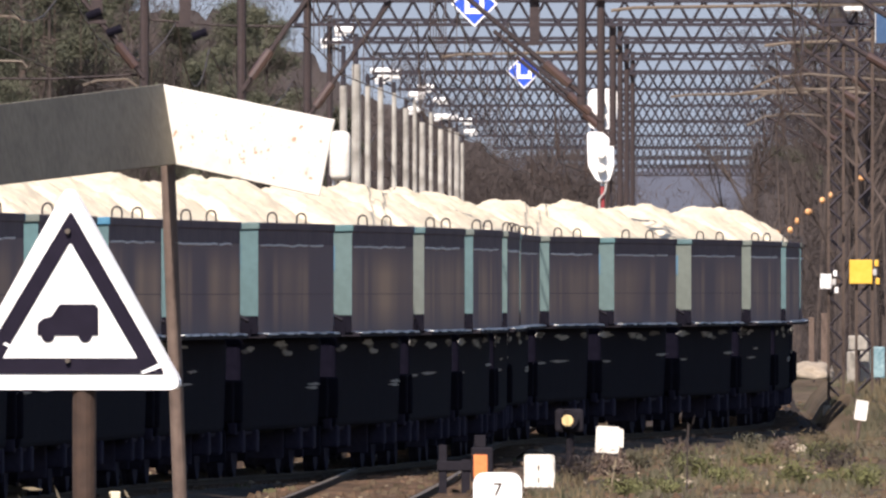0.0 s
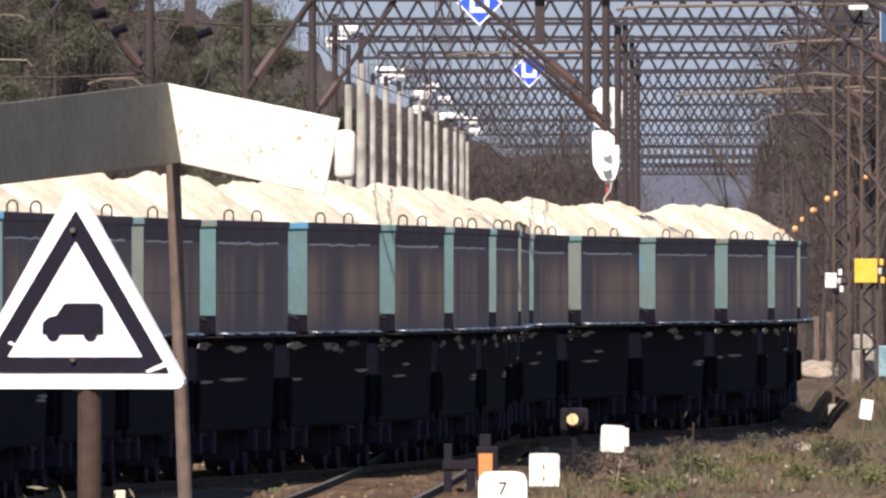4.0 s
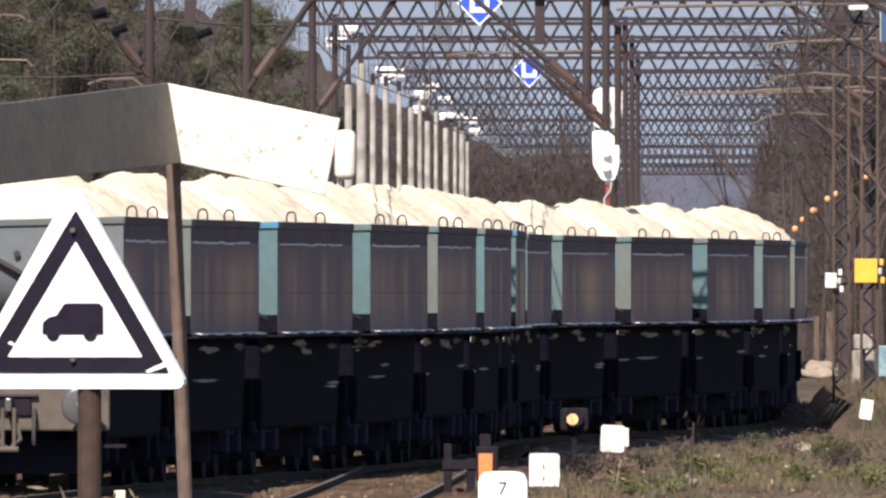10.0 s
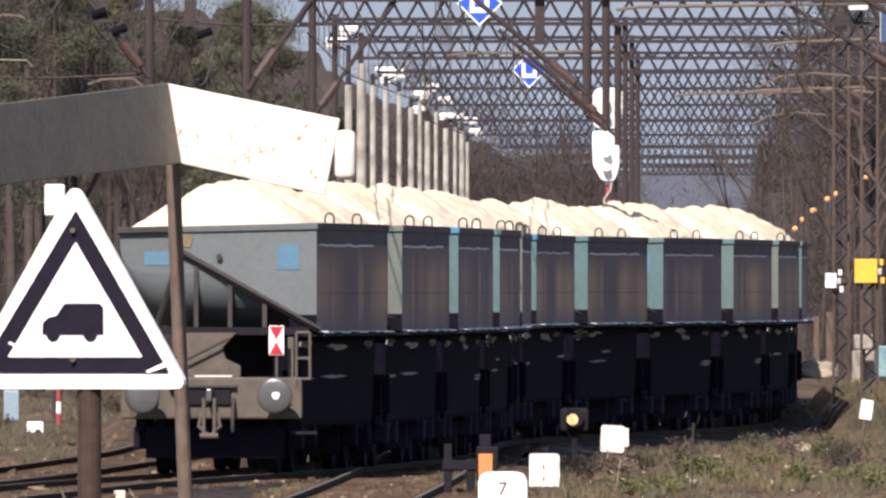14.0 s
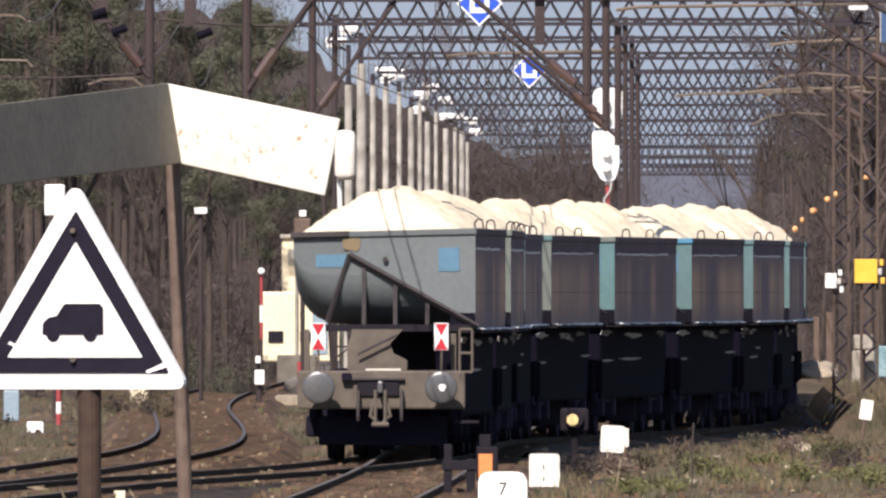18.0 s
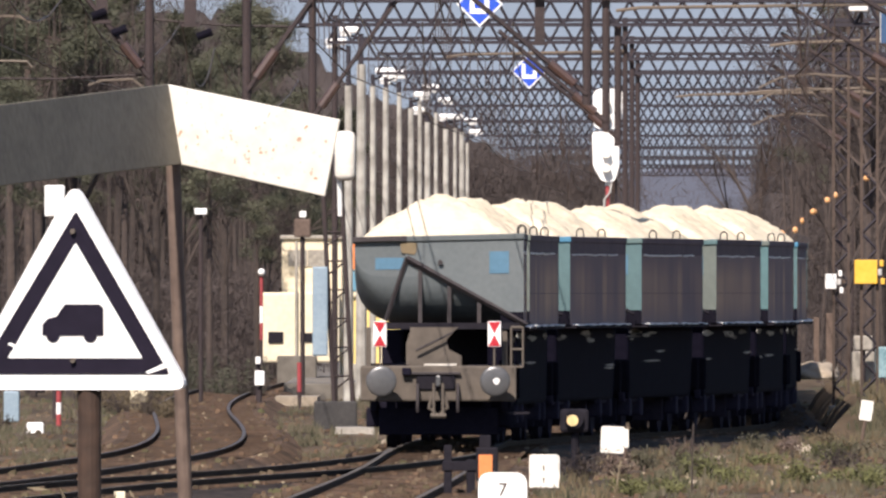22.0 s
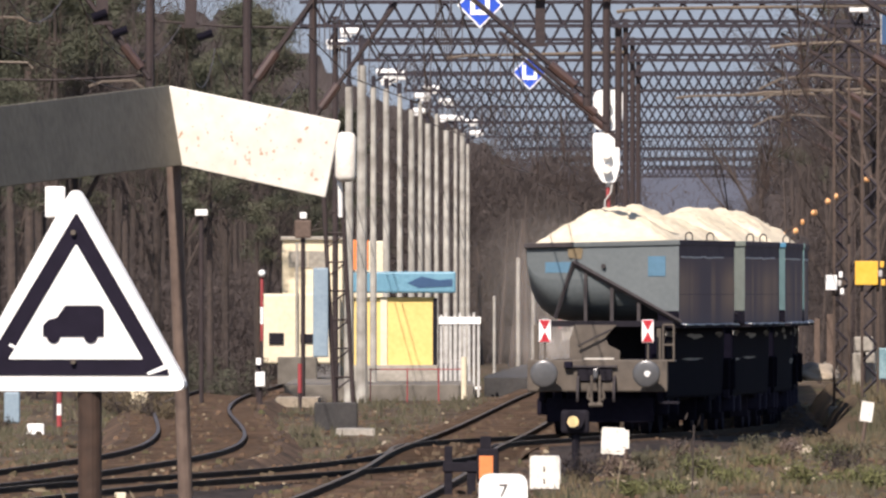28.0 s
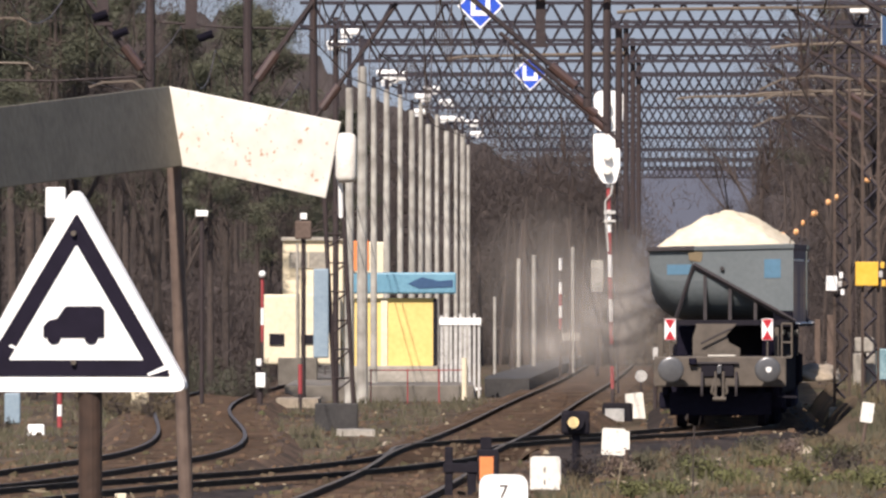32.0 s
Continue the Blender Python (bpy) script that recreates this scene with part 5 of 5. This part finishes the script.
def tree_kinds():
    kinds = []
    for s in range(4):          # pines
        rnd = random.Random(40 + s)
        h = rnd.uniform(13, 17)
        bm = rod(B(), (0, 0, -0.4), (rnd.uniform(-0.3, 0.3), 0, h * 0.93), 0.17, 8, 0.04)
        pts = []
        for k in range(30):
            z = h * rnd.uniform(0.55 if k % 4 else 0.42, 0.98)
            a, l = rnd.uniform(0, 6.28), rnd.uniform(0.6, 1.0) * 2.3 * min(1, (h - z) / h * 2.4 + 0.15)
            q = Vector((math.cos(a) * l, math.sin(a) * l, z + l * 0.25))
            rod(bm, (0, 0, z), q, 0.035, 3, 0.012)
            for u in (0.55, 0.8, 1.0):
                pts.append(Vector((0, 0, z)).lerp(q, u))
        trunk = mesh_of(bm, "trunk", "bark")
        vs, fs = tufts(pts, 0.17, rnd, 170, 0.8, 0.3)
        me = bpy.data.meshes.new("crown")
        me.from_pydata(vs, [], fs)
        me.materials.append(M["needles"])
        kinds.append((trunk, me, "pine_tree", "tall dark green pine with a bare brown trunk", h))
    for s in range(4):          # bare broadleaves
        rnd = random.Random(80 + s)
        bm, tips = B(), []
        h = rnd.uniform(5.5, 7.5)
        rod(bm, (0, 0, -0.4), (0, 0, h), 0.16, 7, 0.11)
        for k in range(7):
            d = Vector((rnd.uniform(-0.6, 0.6), rnd.uniform(-0.6, 0.6), 1)).normalized()
            limb(bm, Vector((0, 0, h * rnd.uniform(0.5, 1))), d, rnd.uniform(2.2, 3.6), 0.075, rnd, 2, tips)
        trunk = mesh_of(bm, "trunk", "bark")
        vs, fs = tufts([p - d * u for p, d in tips for u in (0, 0.4, 0.8, 1.3)], 0.2, rnd, 46, 1.6, 0.085)
        me = bpy.data.meshes.new("crown")
        me.from_pydata(vs, [], fs)
        me.materials.append(M["twigs"])
        kinds.append((trunk, me, "bare_tree", "leafless brown tree with fine twigs", h + 5.5))
    return kinds


KINDS = tree_kinds()
rnd = random.Random(7)


def tree(kind, x, y, k, turn):
    tr, cr, name, label, _ = KINDS[kind]
    t = thing(name, label, "tree", pose(x, y, -0.25, 0, 0, turn), "trees along the line")
    t.scale = (k, k, k)
    share("trunk", tr, t, Matrix())
    share("crown", cr, t, Matrix())
    return t


# pines behind the platform, thick to the left; bare trees to the right; the gap over the line stays open
for k in range(46):
    y = rnd.uniform(640, 900)
    edge = -4.6 + 0.0086 * (y - 640)
    x = edge - 0.9 - rnd.uniform(0, 1) ** 1.2 * 11
    kind, size = rnd.choice((0, 1, 2, 3, 3, 4, 5)), rnd.uniform(0.75, 1.05) if x < edge - 1.9 else rnd.uniform(0.5, 0.7)
    out = -x / y * 700          # the wood is lower towards the line
    low = (9.7 if out < 7.2 else 20) * y / 700 * rnd.uniform(0.9, 1.04)
    tree(kind, x, y, min(size, low / KINDS[kind][4]), rnd.uniform(0, 360))
for k in range(40):
    y = rnd.uniform(600, 960)
    edge = 9.2 + 0.0094 * (y - 600)
    x = edge + 0.5 + rnd.uniform(0, 1) ** 1.2 * 9
    tree(rnd.choice((4, 5, 6, 7, 6, 1)), x, y, rnd.uniform(0.75, 1.0), rnd.uniform(0, 360))
for k in range(16):
    y = rnd.uniform(980, 1250)
    x = rnd.uniform(0.6, 6.0) + (y - 980) * 0.006
    tree(rnd.choice((4, 5, 6, 7)), x, y, rnd.uniform(0.45, 0.6), rnd.uniform(0, 360))


for k in range(6):
    y = rnd.uniform(915, 1000)
    tree(rnd.choice((4, 5, 6, 7)), rnd.uniform(9.8, 14.5) + (y - 915) * 0.008, y, rnd.uniform(0.68, 0.88), rnd.uniform(0, 360))


def far_wood(name, x0, x1, y0, y1, h, n, seed):
    rnd = random.Random(seed)
    pts = []
    for _ in range(n):
        x, y = rnd.uniform(x0, x1), rnd.uniform(y0, y1)
        hh = h * rnd.uniform(0.75, 1.1)
        for k in range(10):
            pts.append(Vector((x + rnd.gauss(0, 1.0), y, hh * rnd.uniform(0.02, 1))))
    vs, fs = tufts(pts, 0.34, rnd, 60, 2.2, 0.11)
    me = bpy.data.meshes.new(name)
    me.from_pydata(vs, [], fs)
    me.materials.append(M["twigs"])
    return tagged(new(name, me), "brown leafless wood and scrub beyond the line", "wood", kind="stuff")


def wood_mass(x0, x1, y, h0, h1, seed):
    """A dense stand of trunks and scrub too far off to tell apart."""
    n, nz = int((x1 - x0) / 0.3), 16
    bm, cols = B(), []
    for i in range(n + 1):
        x = x0 + (x1 - x0) * i / n
        h = (h0 + (h1 - h0) * i / n) * (0.9 + 0.13 * noise.noise((x * 0.5, seed, 0)) + 0.045 * noise.noise((x * 2.3, seed, 2)))
        cols.append([bm.verts.new((x + 0.2 * noise.noise((x, j * 0.4, seed)), y + 0.25 * h * j / nz + 0.7 * noise.noise((x * 1.3, j * 0.12, seed)) + 0.35 * noise.noise((x * 4.1, j * 0.25, seed)), -0.4 + (h + 0.4) * j / nz)) for j in range(nz + 1)])
    for a, b in zip(cols, cols[1:]):
        for j in range(nz):
            bm.faces.new((a[j], b[j], b[j + 1], a[j + 1]))
    return tagged(part("wood", bm, "wood_mass", smooth=True), "grey-brown leafless wood standing beyond the platform", "wood", kind="stuff")


def wood_trunks(x0, x1, y0, y1, h, n, seed, material):
    rnd = random.Random(seed)
    bm = B()
    for _ in range(n):
        x, y, r = rnd.uniform(x0, x1), rnd.uniform(y0, y1), rnd.uniform(0.05, 0.13)
        hh = h * rnd.uniform(0.6, 1)
        rod(bm, (x, y, -0.4), (x + rnd.gauss(0, 0.25), y, hh), r, 5, r * 0.4)
    return tagged(part("tree_trunks", bm, material), "slender bare trunks at the edge of the wood", "trunks", kind="stuff")


wood_mass(-20, -6.6, 962, 14.6, 13.8, 1)
wood_mass(-6.8, -3.2, 958, 13.4, 11.0, 9)
wood_mass(-3.6, 0.6, 972, 10.8, 9.3, 2)
wood_mass(0.3, 6.4, 1002, 9.0, 7.0, 3)
wood_mass(11.0, 20, 965, 6.0, 11.0, 4)
wood_trunks(-14, -4.6, 790, 900, 9.0, 46, 21, "bark")
wood_trunks(0.5, 6.6, 930, 990, 6.0, 18, 22, "bark")
wood_trunks(10.6, 18, 700, 900, 9.5, 60, 23, "bark")
wood_trunks(10.2, 17, 640, 760, 8.0, 12, 24, "bark")
far_wood("undergrowth", -17, -4.4, 720, 780, 2.6, 130, 4)
far_wood("undergrowth", -18, 0.2, 952, 961, 10.0, 160, 5)
far_wood("undergrowth", -17, -5.6, 935, 950, 12.6, 130, 15)
far_wood("undergrowth", 0.2, 6.6, 988, 1001, 8.4, 90, 8)
far_wood("undergrowth", 12.2, 20, 760, 900, 4.2, 110, 6)
far_wood("undergrowth", 11.4, 19, 905, 955, 10.6, 70, 10)
far_wood("far_wood", -26, 7.5, 1270, 1420, 8.5, 260, 1)
far_wood("far_wood", 17, 34, 1200, 1420, 9.0, 160, 2)
far_wood("far_wood", -40, 60, 1700, 1800, 6.0, 420, 3)


# ---- bushes and weeds ----
def bush(x, y, w, h, seed, material="bush", n=150):
    rnd = random.Random(seed)
    t = thing("bush", "low tangled dry bush at the track's edge", "bush", pose(x, y, ground_height(x, y) - 0.03), "bushes")
    bm, pts = B(), []
    for k in range(9):
        q = Vector((rnd.uniform(-w, w) * 0.5, rnd.uniform(-0.4, 0.4), h * rnd.uniform(0.5, 1)))
        rod(bm, (q.x * 0.3, 0, 0), q, 0.012, 3, 0.005)
        pts += [q * u for u in (0.4, 0.6, 0.8, 1.0)]
    tagged(part("stem", bm, "bark", t), kind="stuff")
    vs, fs = tufts(pts, 0.06, rnd, n // 18 + 6, 1.0, 0.5)
    me = bpy.data.meshes.new("foliage")
    me.from_pydata([tuple(v) for v in vs], [], fs)
    me.materials.append(M[material])
    share("foliage", me, t, Matrix())
    return t


def weed(x, y, h, lean, material, seed):
    rnd = random.Random(seed)
    t = thing("dry_weed", "single tall dry weed stalk", "weed", pose(x, y, ground_height(x, y) - 0.05), "weeds")
    pts = [(lean * u * u, 0, h * u) for u in (0, 0.25, 0.5, 0.75, 1)]
    part("stalk", tube(B(), pts, 0.012), material, t)
    vs, fs = tufts([Vector(p) for p in pts[2:]], 0.09, rnd, 7, 1.0, 0.5)
    me = bpy.data.meshes.new("leaves")
    me.from_pydata([tuple(v) for v in vs], [], fs)
    me.materials.append(M[material])
    share("leaves", me, t, Matrix())


for k in range(26):
    yb = 520 + 120 * ((k * 0.618) % 1)
    bush(-8.6 + 3.4 * ((k * 0.381) % 1), yb, 0.9, 0.5 + 0.4 * ((k * 0.27) % 1), 200 + k, "bush" if k % 3 else "twigs")
for k in range(16):
    yb = 632 + 40 * ((k * 0.618) % 1)
    bush(-6.6 + 2.3 * ((k * 0.381) % 1), yb, 1.1, 0.7 + 0.7 * ((k * 0.27) % 1), 700 + k, ("needles", "twigs", "needles")[k % 3], 420)
for k in range(12):
    yb = 352 + 110 * ((k * 0.618) % 1)
    bush(MAIN.x(yb) + 3.2 + 4.0 * ((k * 0.441) % 1), yb, 0.7, 0.2 + 0.2 * ((k * 0.37) % 1), 300 + k, ("bush", "grass", "twigs")[k % 3])
for k in range(14):
    bush(9.5 + 3.0 * ((k * 0.381) % 1), 560 + 90 * ((k * 0.618) % 1), 0.9, 0.9, 400 + k, "twigs" if k % 2 else "bush")
for k, (x, y) in enumerate(((2.81, 335), (3.82, 350), (4.64, 345), (5.45, 360), (2.35, 330), (5.47, 340), (4.61, 385), (5.72, 400), (3.52, 365))):
    bush(x, y, 0.55, 0.16 + 0.08 * (k % 3), 600 + k, "green", 260)
for k, (x, y) in enumerate(((3.65, 400), (5.3, 410), (2.41, 372))):
    bush(x, y, 0.45, 0.36, 640 + k, "post_brown", 240)
weed(3.0, 322, 0.98, 0.02, "bark", 1)
weed(2.14, 330, 0.5, 0.06, "straw", 2)
weed(-2.16, 150, 1.55, -0.03, "straw", 3)
weed(-1.95, 155, 1.5, 0.04, "straw", 4)
weed(4.55, 345, 0.5, -0.05, "bark", 5)


# ---- grass and weeds near the track ----
def grass_field(name, n, x0, x1, y0, y1, hmax, seed, material="grass"):
    rnd = random.Random(seed)
    vs, fs = [], []
    for _ in range(n):
        y = y0 + (y1 - y0) * rnd.random()
        x = x0 + (x1 - x0) * rnd.random()
        if abs(x - MAIN.x(y)) < 2.4 or abs(x - SIDE.x(y)) < 1.7 or abs(x - LEFT.x(y)) < 1.7:
            continue
        if noise.noise((x * 0.9, y * 0.07, seed)) < 0.08:
            continue
        if (335 < y < 346 and 0.95 < x < 1.65) or (360 < y < 387 and 2.0 < x < 2.9):
            continue
        z = ground_height(x, y) - 0.02
        if 472 < y < 634 and 1.9 < x - MAIN.x(y) < 9:
            z = max(z, bank_height(x - MAIN.x(y), y) - 0.02)
        h = hmax * rnd.uniform(0.25, 1) ** 1.5
        for _ in range(3):
            a, l = rnd.uniform(0, 6.28), rnd.uniform(0.1, 0.5) * h
            w = 0.012 + 0.012 * rnd.random()
            i = len(vs)
            vs += [(x - w, y, z), (x + w, y, z), (x + math.cos(a) * l, y + math.sin(a) * l, z + h)]
            fs.append((i, i + 1, i + 2))
    me = bpy.data.meshes.new(name)
    me.from_pydata(vs, [], fs)
    me.materials.append(M[material])
    return tagged(new(name, me), "sparse dry and green trackside grass", "grass", kind="stuff")


grass_field("grass", 26000, -9, 12, 255, 480, 0.2, 3)
grass_field("grass", 9000, -12, 14, 480, 660, 0.3, 5)
grass_field("grass", 9000, 7, 14, 474, 600, 0.26, 8, "grass")
grass_field("grass", 3000, 7.5, 14, 474, 560, 0.3, 9, "bush")
grass_field("grass", 3000, 1, 11, 300, 470, 0.24, 6, "bush")


def scatter_stones(name, n, x0, x1, y0, y1, seed, material, size):
    rnd = random.Random(seed)
    vs, fs = [], []
    for _ in range(n):
        y = 1 / (1 / y0 + (1 / y1 - 1 / y0) * rnd.random())
        x = (x0 + (x1 - x0) * rnd.random()) * y / 400
        if any(abs(abs(x - l.x(y)) - 0.75) < 0.2 for l in (MAIN, SIDE, LEFT)):
            continue
        z = max(ground_height(x, y), -0.085 if min(abs(x - l.x(y)) for l in (MAIN, SIDE, LEFT)) < 1.5 else -1)
        r = size * rnd.uniform(0.3, 1) ** 2
        i = len(vs)
        for a in range(5):
            q = r * rnd.uniform(0.7, 1.2)
            vs.append((x + q * math.cos(a * 1.257), y + q * math.sin(a * 1.257), z - 0.02))
        vs += [(x - r * 0.4, y, z + r * rnd.uniform(0.35, 0.8)), (x + r * 0.4, y, z + r * rnd.uniform(0.35, 0.8))]
        fs += [(i, i + 1, i + 6), (i + 1, i + 2, i + 5, i + 6), (i + 2, i + 3, i + 5), (i + 3, i + 4, i + 6, i + 5), (i + 4, i, i + 6)]
    me = bpy.data.meshes.new(name)
    me.from_pydata(vs, [], fs)
    me.materials.append(M[material])
    return tagged(new(name, me), "scattered pale stones and clods on the ground", "stones", kind="stuff")


scatter_stones("loose_stones", 900, -8, 9, 290, 660, 11, "straw", 0.065)
scatter_stones("soil_clods", 4200, -8, 9, 290, 660, 12, "ground", 0.11)
scatter_stones("ballast_stones", 4000, -8, 9, 290, 660, 13, "ballast", 0.09)


def rock(x, y, r, seed, label):
    bm = B()
    bmesh.ops.create_icosphere(bm, subdivisions=3, radius=r)
    for v in bm.verts:
        v.co = Vector((v.co.x * 1.25, v.co.y, v.co.z * 0.75)) * (1 + 0.35 * noise.noise(v.co * (2 / r) * 0.6 + Vector((seed, 0, 0))))
    tagged(part("rock", bm, "sand", where=pose(x, y, ground_height(x, y) + r * 0.3)), label, "rock")


for k, (x, y, r) in enumerate(((5.55, 412, 0.16), (5.95, 414, 0.08), (4.2, 405, 0.06), (2.9, 345, 0.05), (3.3, 352, 0.06), (4.9, 380, 0.05), (-1.2, 330, 0.07), (-2.6, 420, 0.08), (-1.0, 470, 0.09))):
    rock(x, y, r, k * 7, "pale rough stone lying in the trackside grass")


# ---- dust hanging behind the train ----
def dust_material(name, thick):
    m = bpy.data.materials.new(name)
    m.use_nodes = True
    t = m.node_tree
    t.nodes.remove(t.nodes["Principled BSDF"])
    co, mp, gr, no, mu, tr, df, mx = (t.nodes.new("ShaderNode" + k) for k in ("TexCoord", "Mapping", "TexGradient", "TexNoise", "Math", "BsdfTransparent", "BsdfDiffuse", "MixShader"))
    half = t.nodes.new("ShaderNodeMath")
    half.operation, half.inputs[1].default_value = "MULTIPLY", thick
    gr.gradient_type = "QUADRATIC_SPHERE"
    mp.inputs["Scale"].default_value = (1, 0, 1)
    no.inputs["Scale"].default_value, no.inputs["Detail"].default_value = 1.6, 4
    t.links.new(co.outputs["Object"], mp.inputs["Vector"])
    t.links.new(mp.outputs["Vector"], gr.inputs["Vector"])
    t.links.new(co.outputs["Object"], no.inputs["Vector"])
    t.links.new(gr.outputs["Fac"], mu.inputs[0])
    t.links.new(no.outputs["Fac"], mu.inputs[1])
    mu.operation = "MULTIPLY"
    t.links.new(mu.outputs[0], half.inputs[0])
    t.links.new(half.outputs[0], mx.inputs["Fac"])
    df.inputs["Color"].default_value = (0.30, 0.275, 0.25, 1)
    t.links.new(tr.outputs[0], mx.inputs[1])
    t.links.new(df.outputs[0], mx.inputs[2])
    t.links.new(mx.outputs[0], t.nodes["Material Output"].inputs["Surface"])
    return m


M["dust_air"] = dust_material("drifting_dust", 0.95)
M["thin_dust"] = dust_material("thin_drifting_dust", 0.5)
puffs = []
for k, (x, y, z, rx, rz) in enumerate(((3.85, 545, 1.99, 1.35, 2.4), (3.27, 560, 1.8, 1.6, 2.0), (2.47, 580, 1.11, 1.6, 1.1), (2.5, 640, 2.4, 2.5, 2.9))):
    bm = B()
    bmesh.ops.create_icosphere(bm, subdivisions=3, radius=1)
    for v in bm.verts:
        v.co.y *= 1 + 0.2 * noise.noise(v.co * 2 + Vector((k, 0, 0)))
    p = part("dust_puff", bm, "dust_air" if k < 3 else "thin_dust", smooth=True, where=pose(x, y, z) @ Matrix.Diagonal((rx, 1.5, rz, 1)))
    tagged(p, "thin grey dust hanging in the air behind the train", "dust", "dust behind the train", "stuff")
    puffs.append((p, x, y, z))


# ---- what moves ----
def standing(u):
    """Pose of a wagon whose rear end stands at plan position u along the line."""
    a, b = u + 1.0, u + 8.6
    xa, xb = MAIN.x(a), MAIN.x(b)
    turn = -math.atan2(xb - xa, b - a)
    return Matrix.Translation((xa, a, 0)) @ Matrix.Rotation(turn, 4, "Z") @ Matrix.Translation((0, -1.0, 0))


def motions():
    times = [i for i in range(0, 33)]
    for i in range(COUNT):
        rows = [(t, standing(LAST_AT + PITCH * i + travelled(t))) for t in times]
        walk(wagons[i], rows)
        walk(loads[i], rows)
    for p, x, y, z in puffs:
        walk(p, [(t, pose(x + 0.012 * (16 - t), y, z + 0.006 * (t - 16))) for t in (0, 16, 32)])
    # wheels of the last wagon roll
    for ob in first.children:
        if ob.name.startswith("wheelset"):
            at = ob.matrix_basis.translation.copy()
            walk(ob, [(k / 15, Matrix.Translation(at) @ Matrix.Rotation(-(travelled(k / 15) - travelled(0)) / 0.46, 4, "X")) for k in range(481)])


motions()
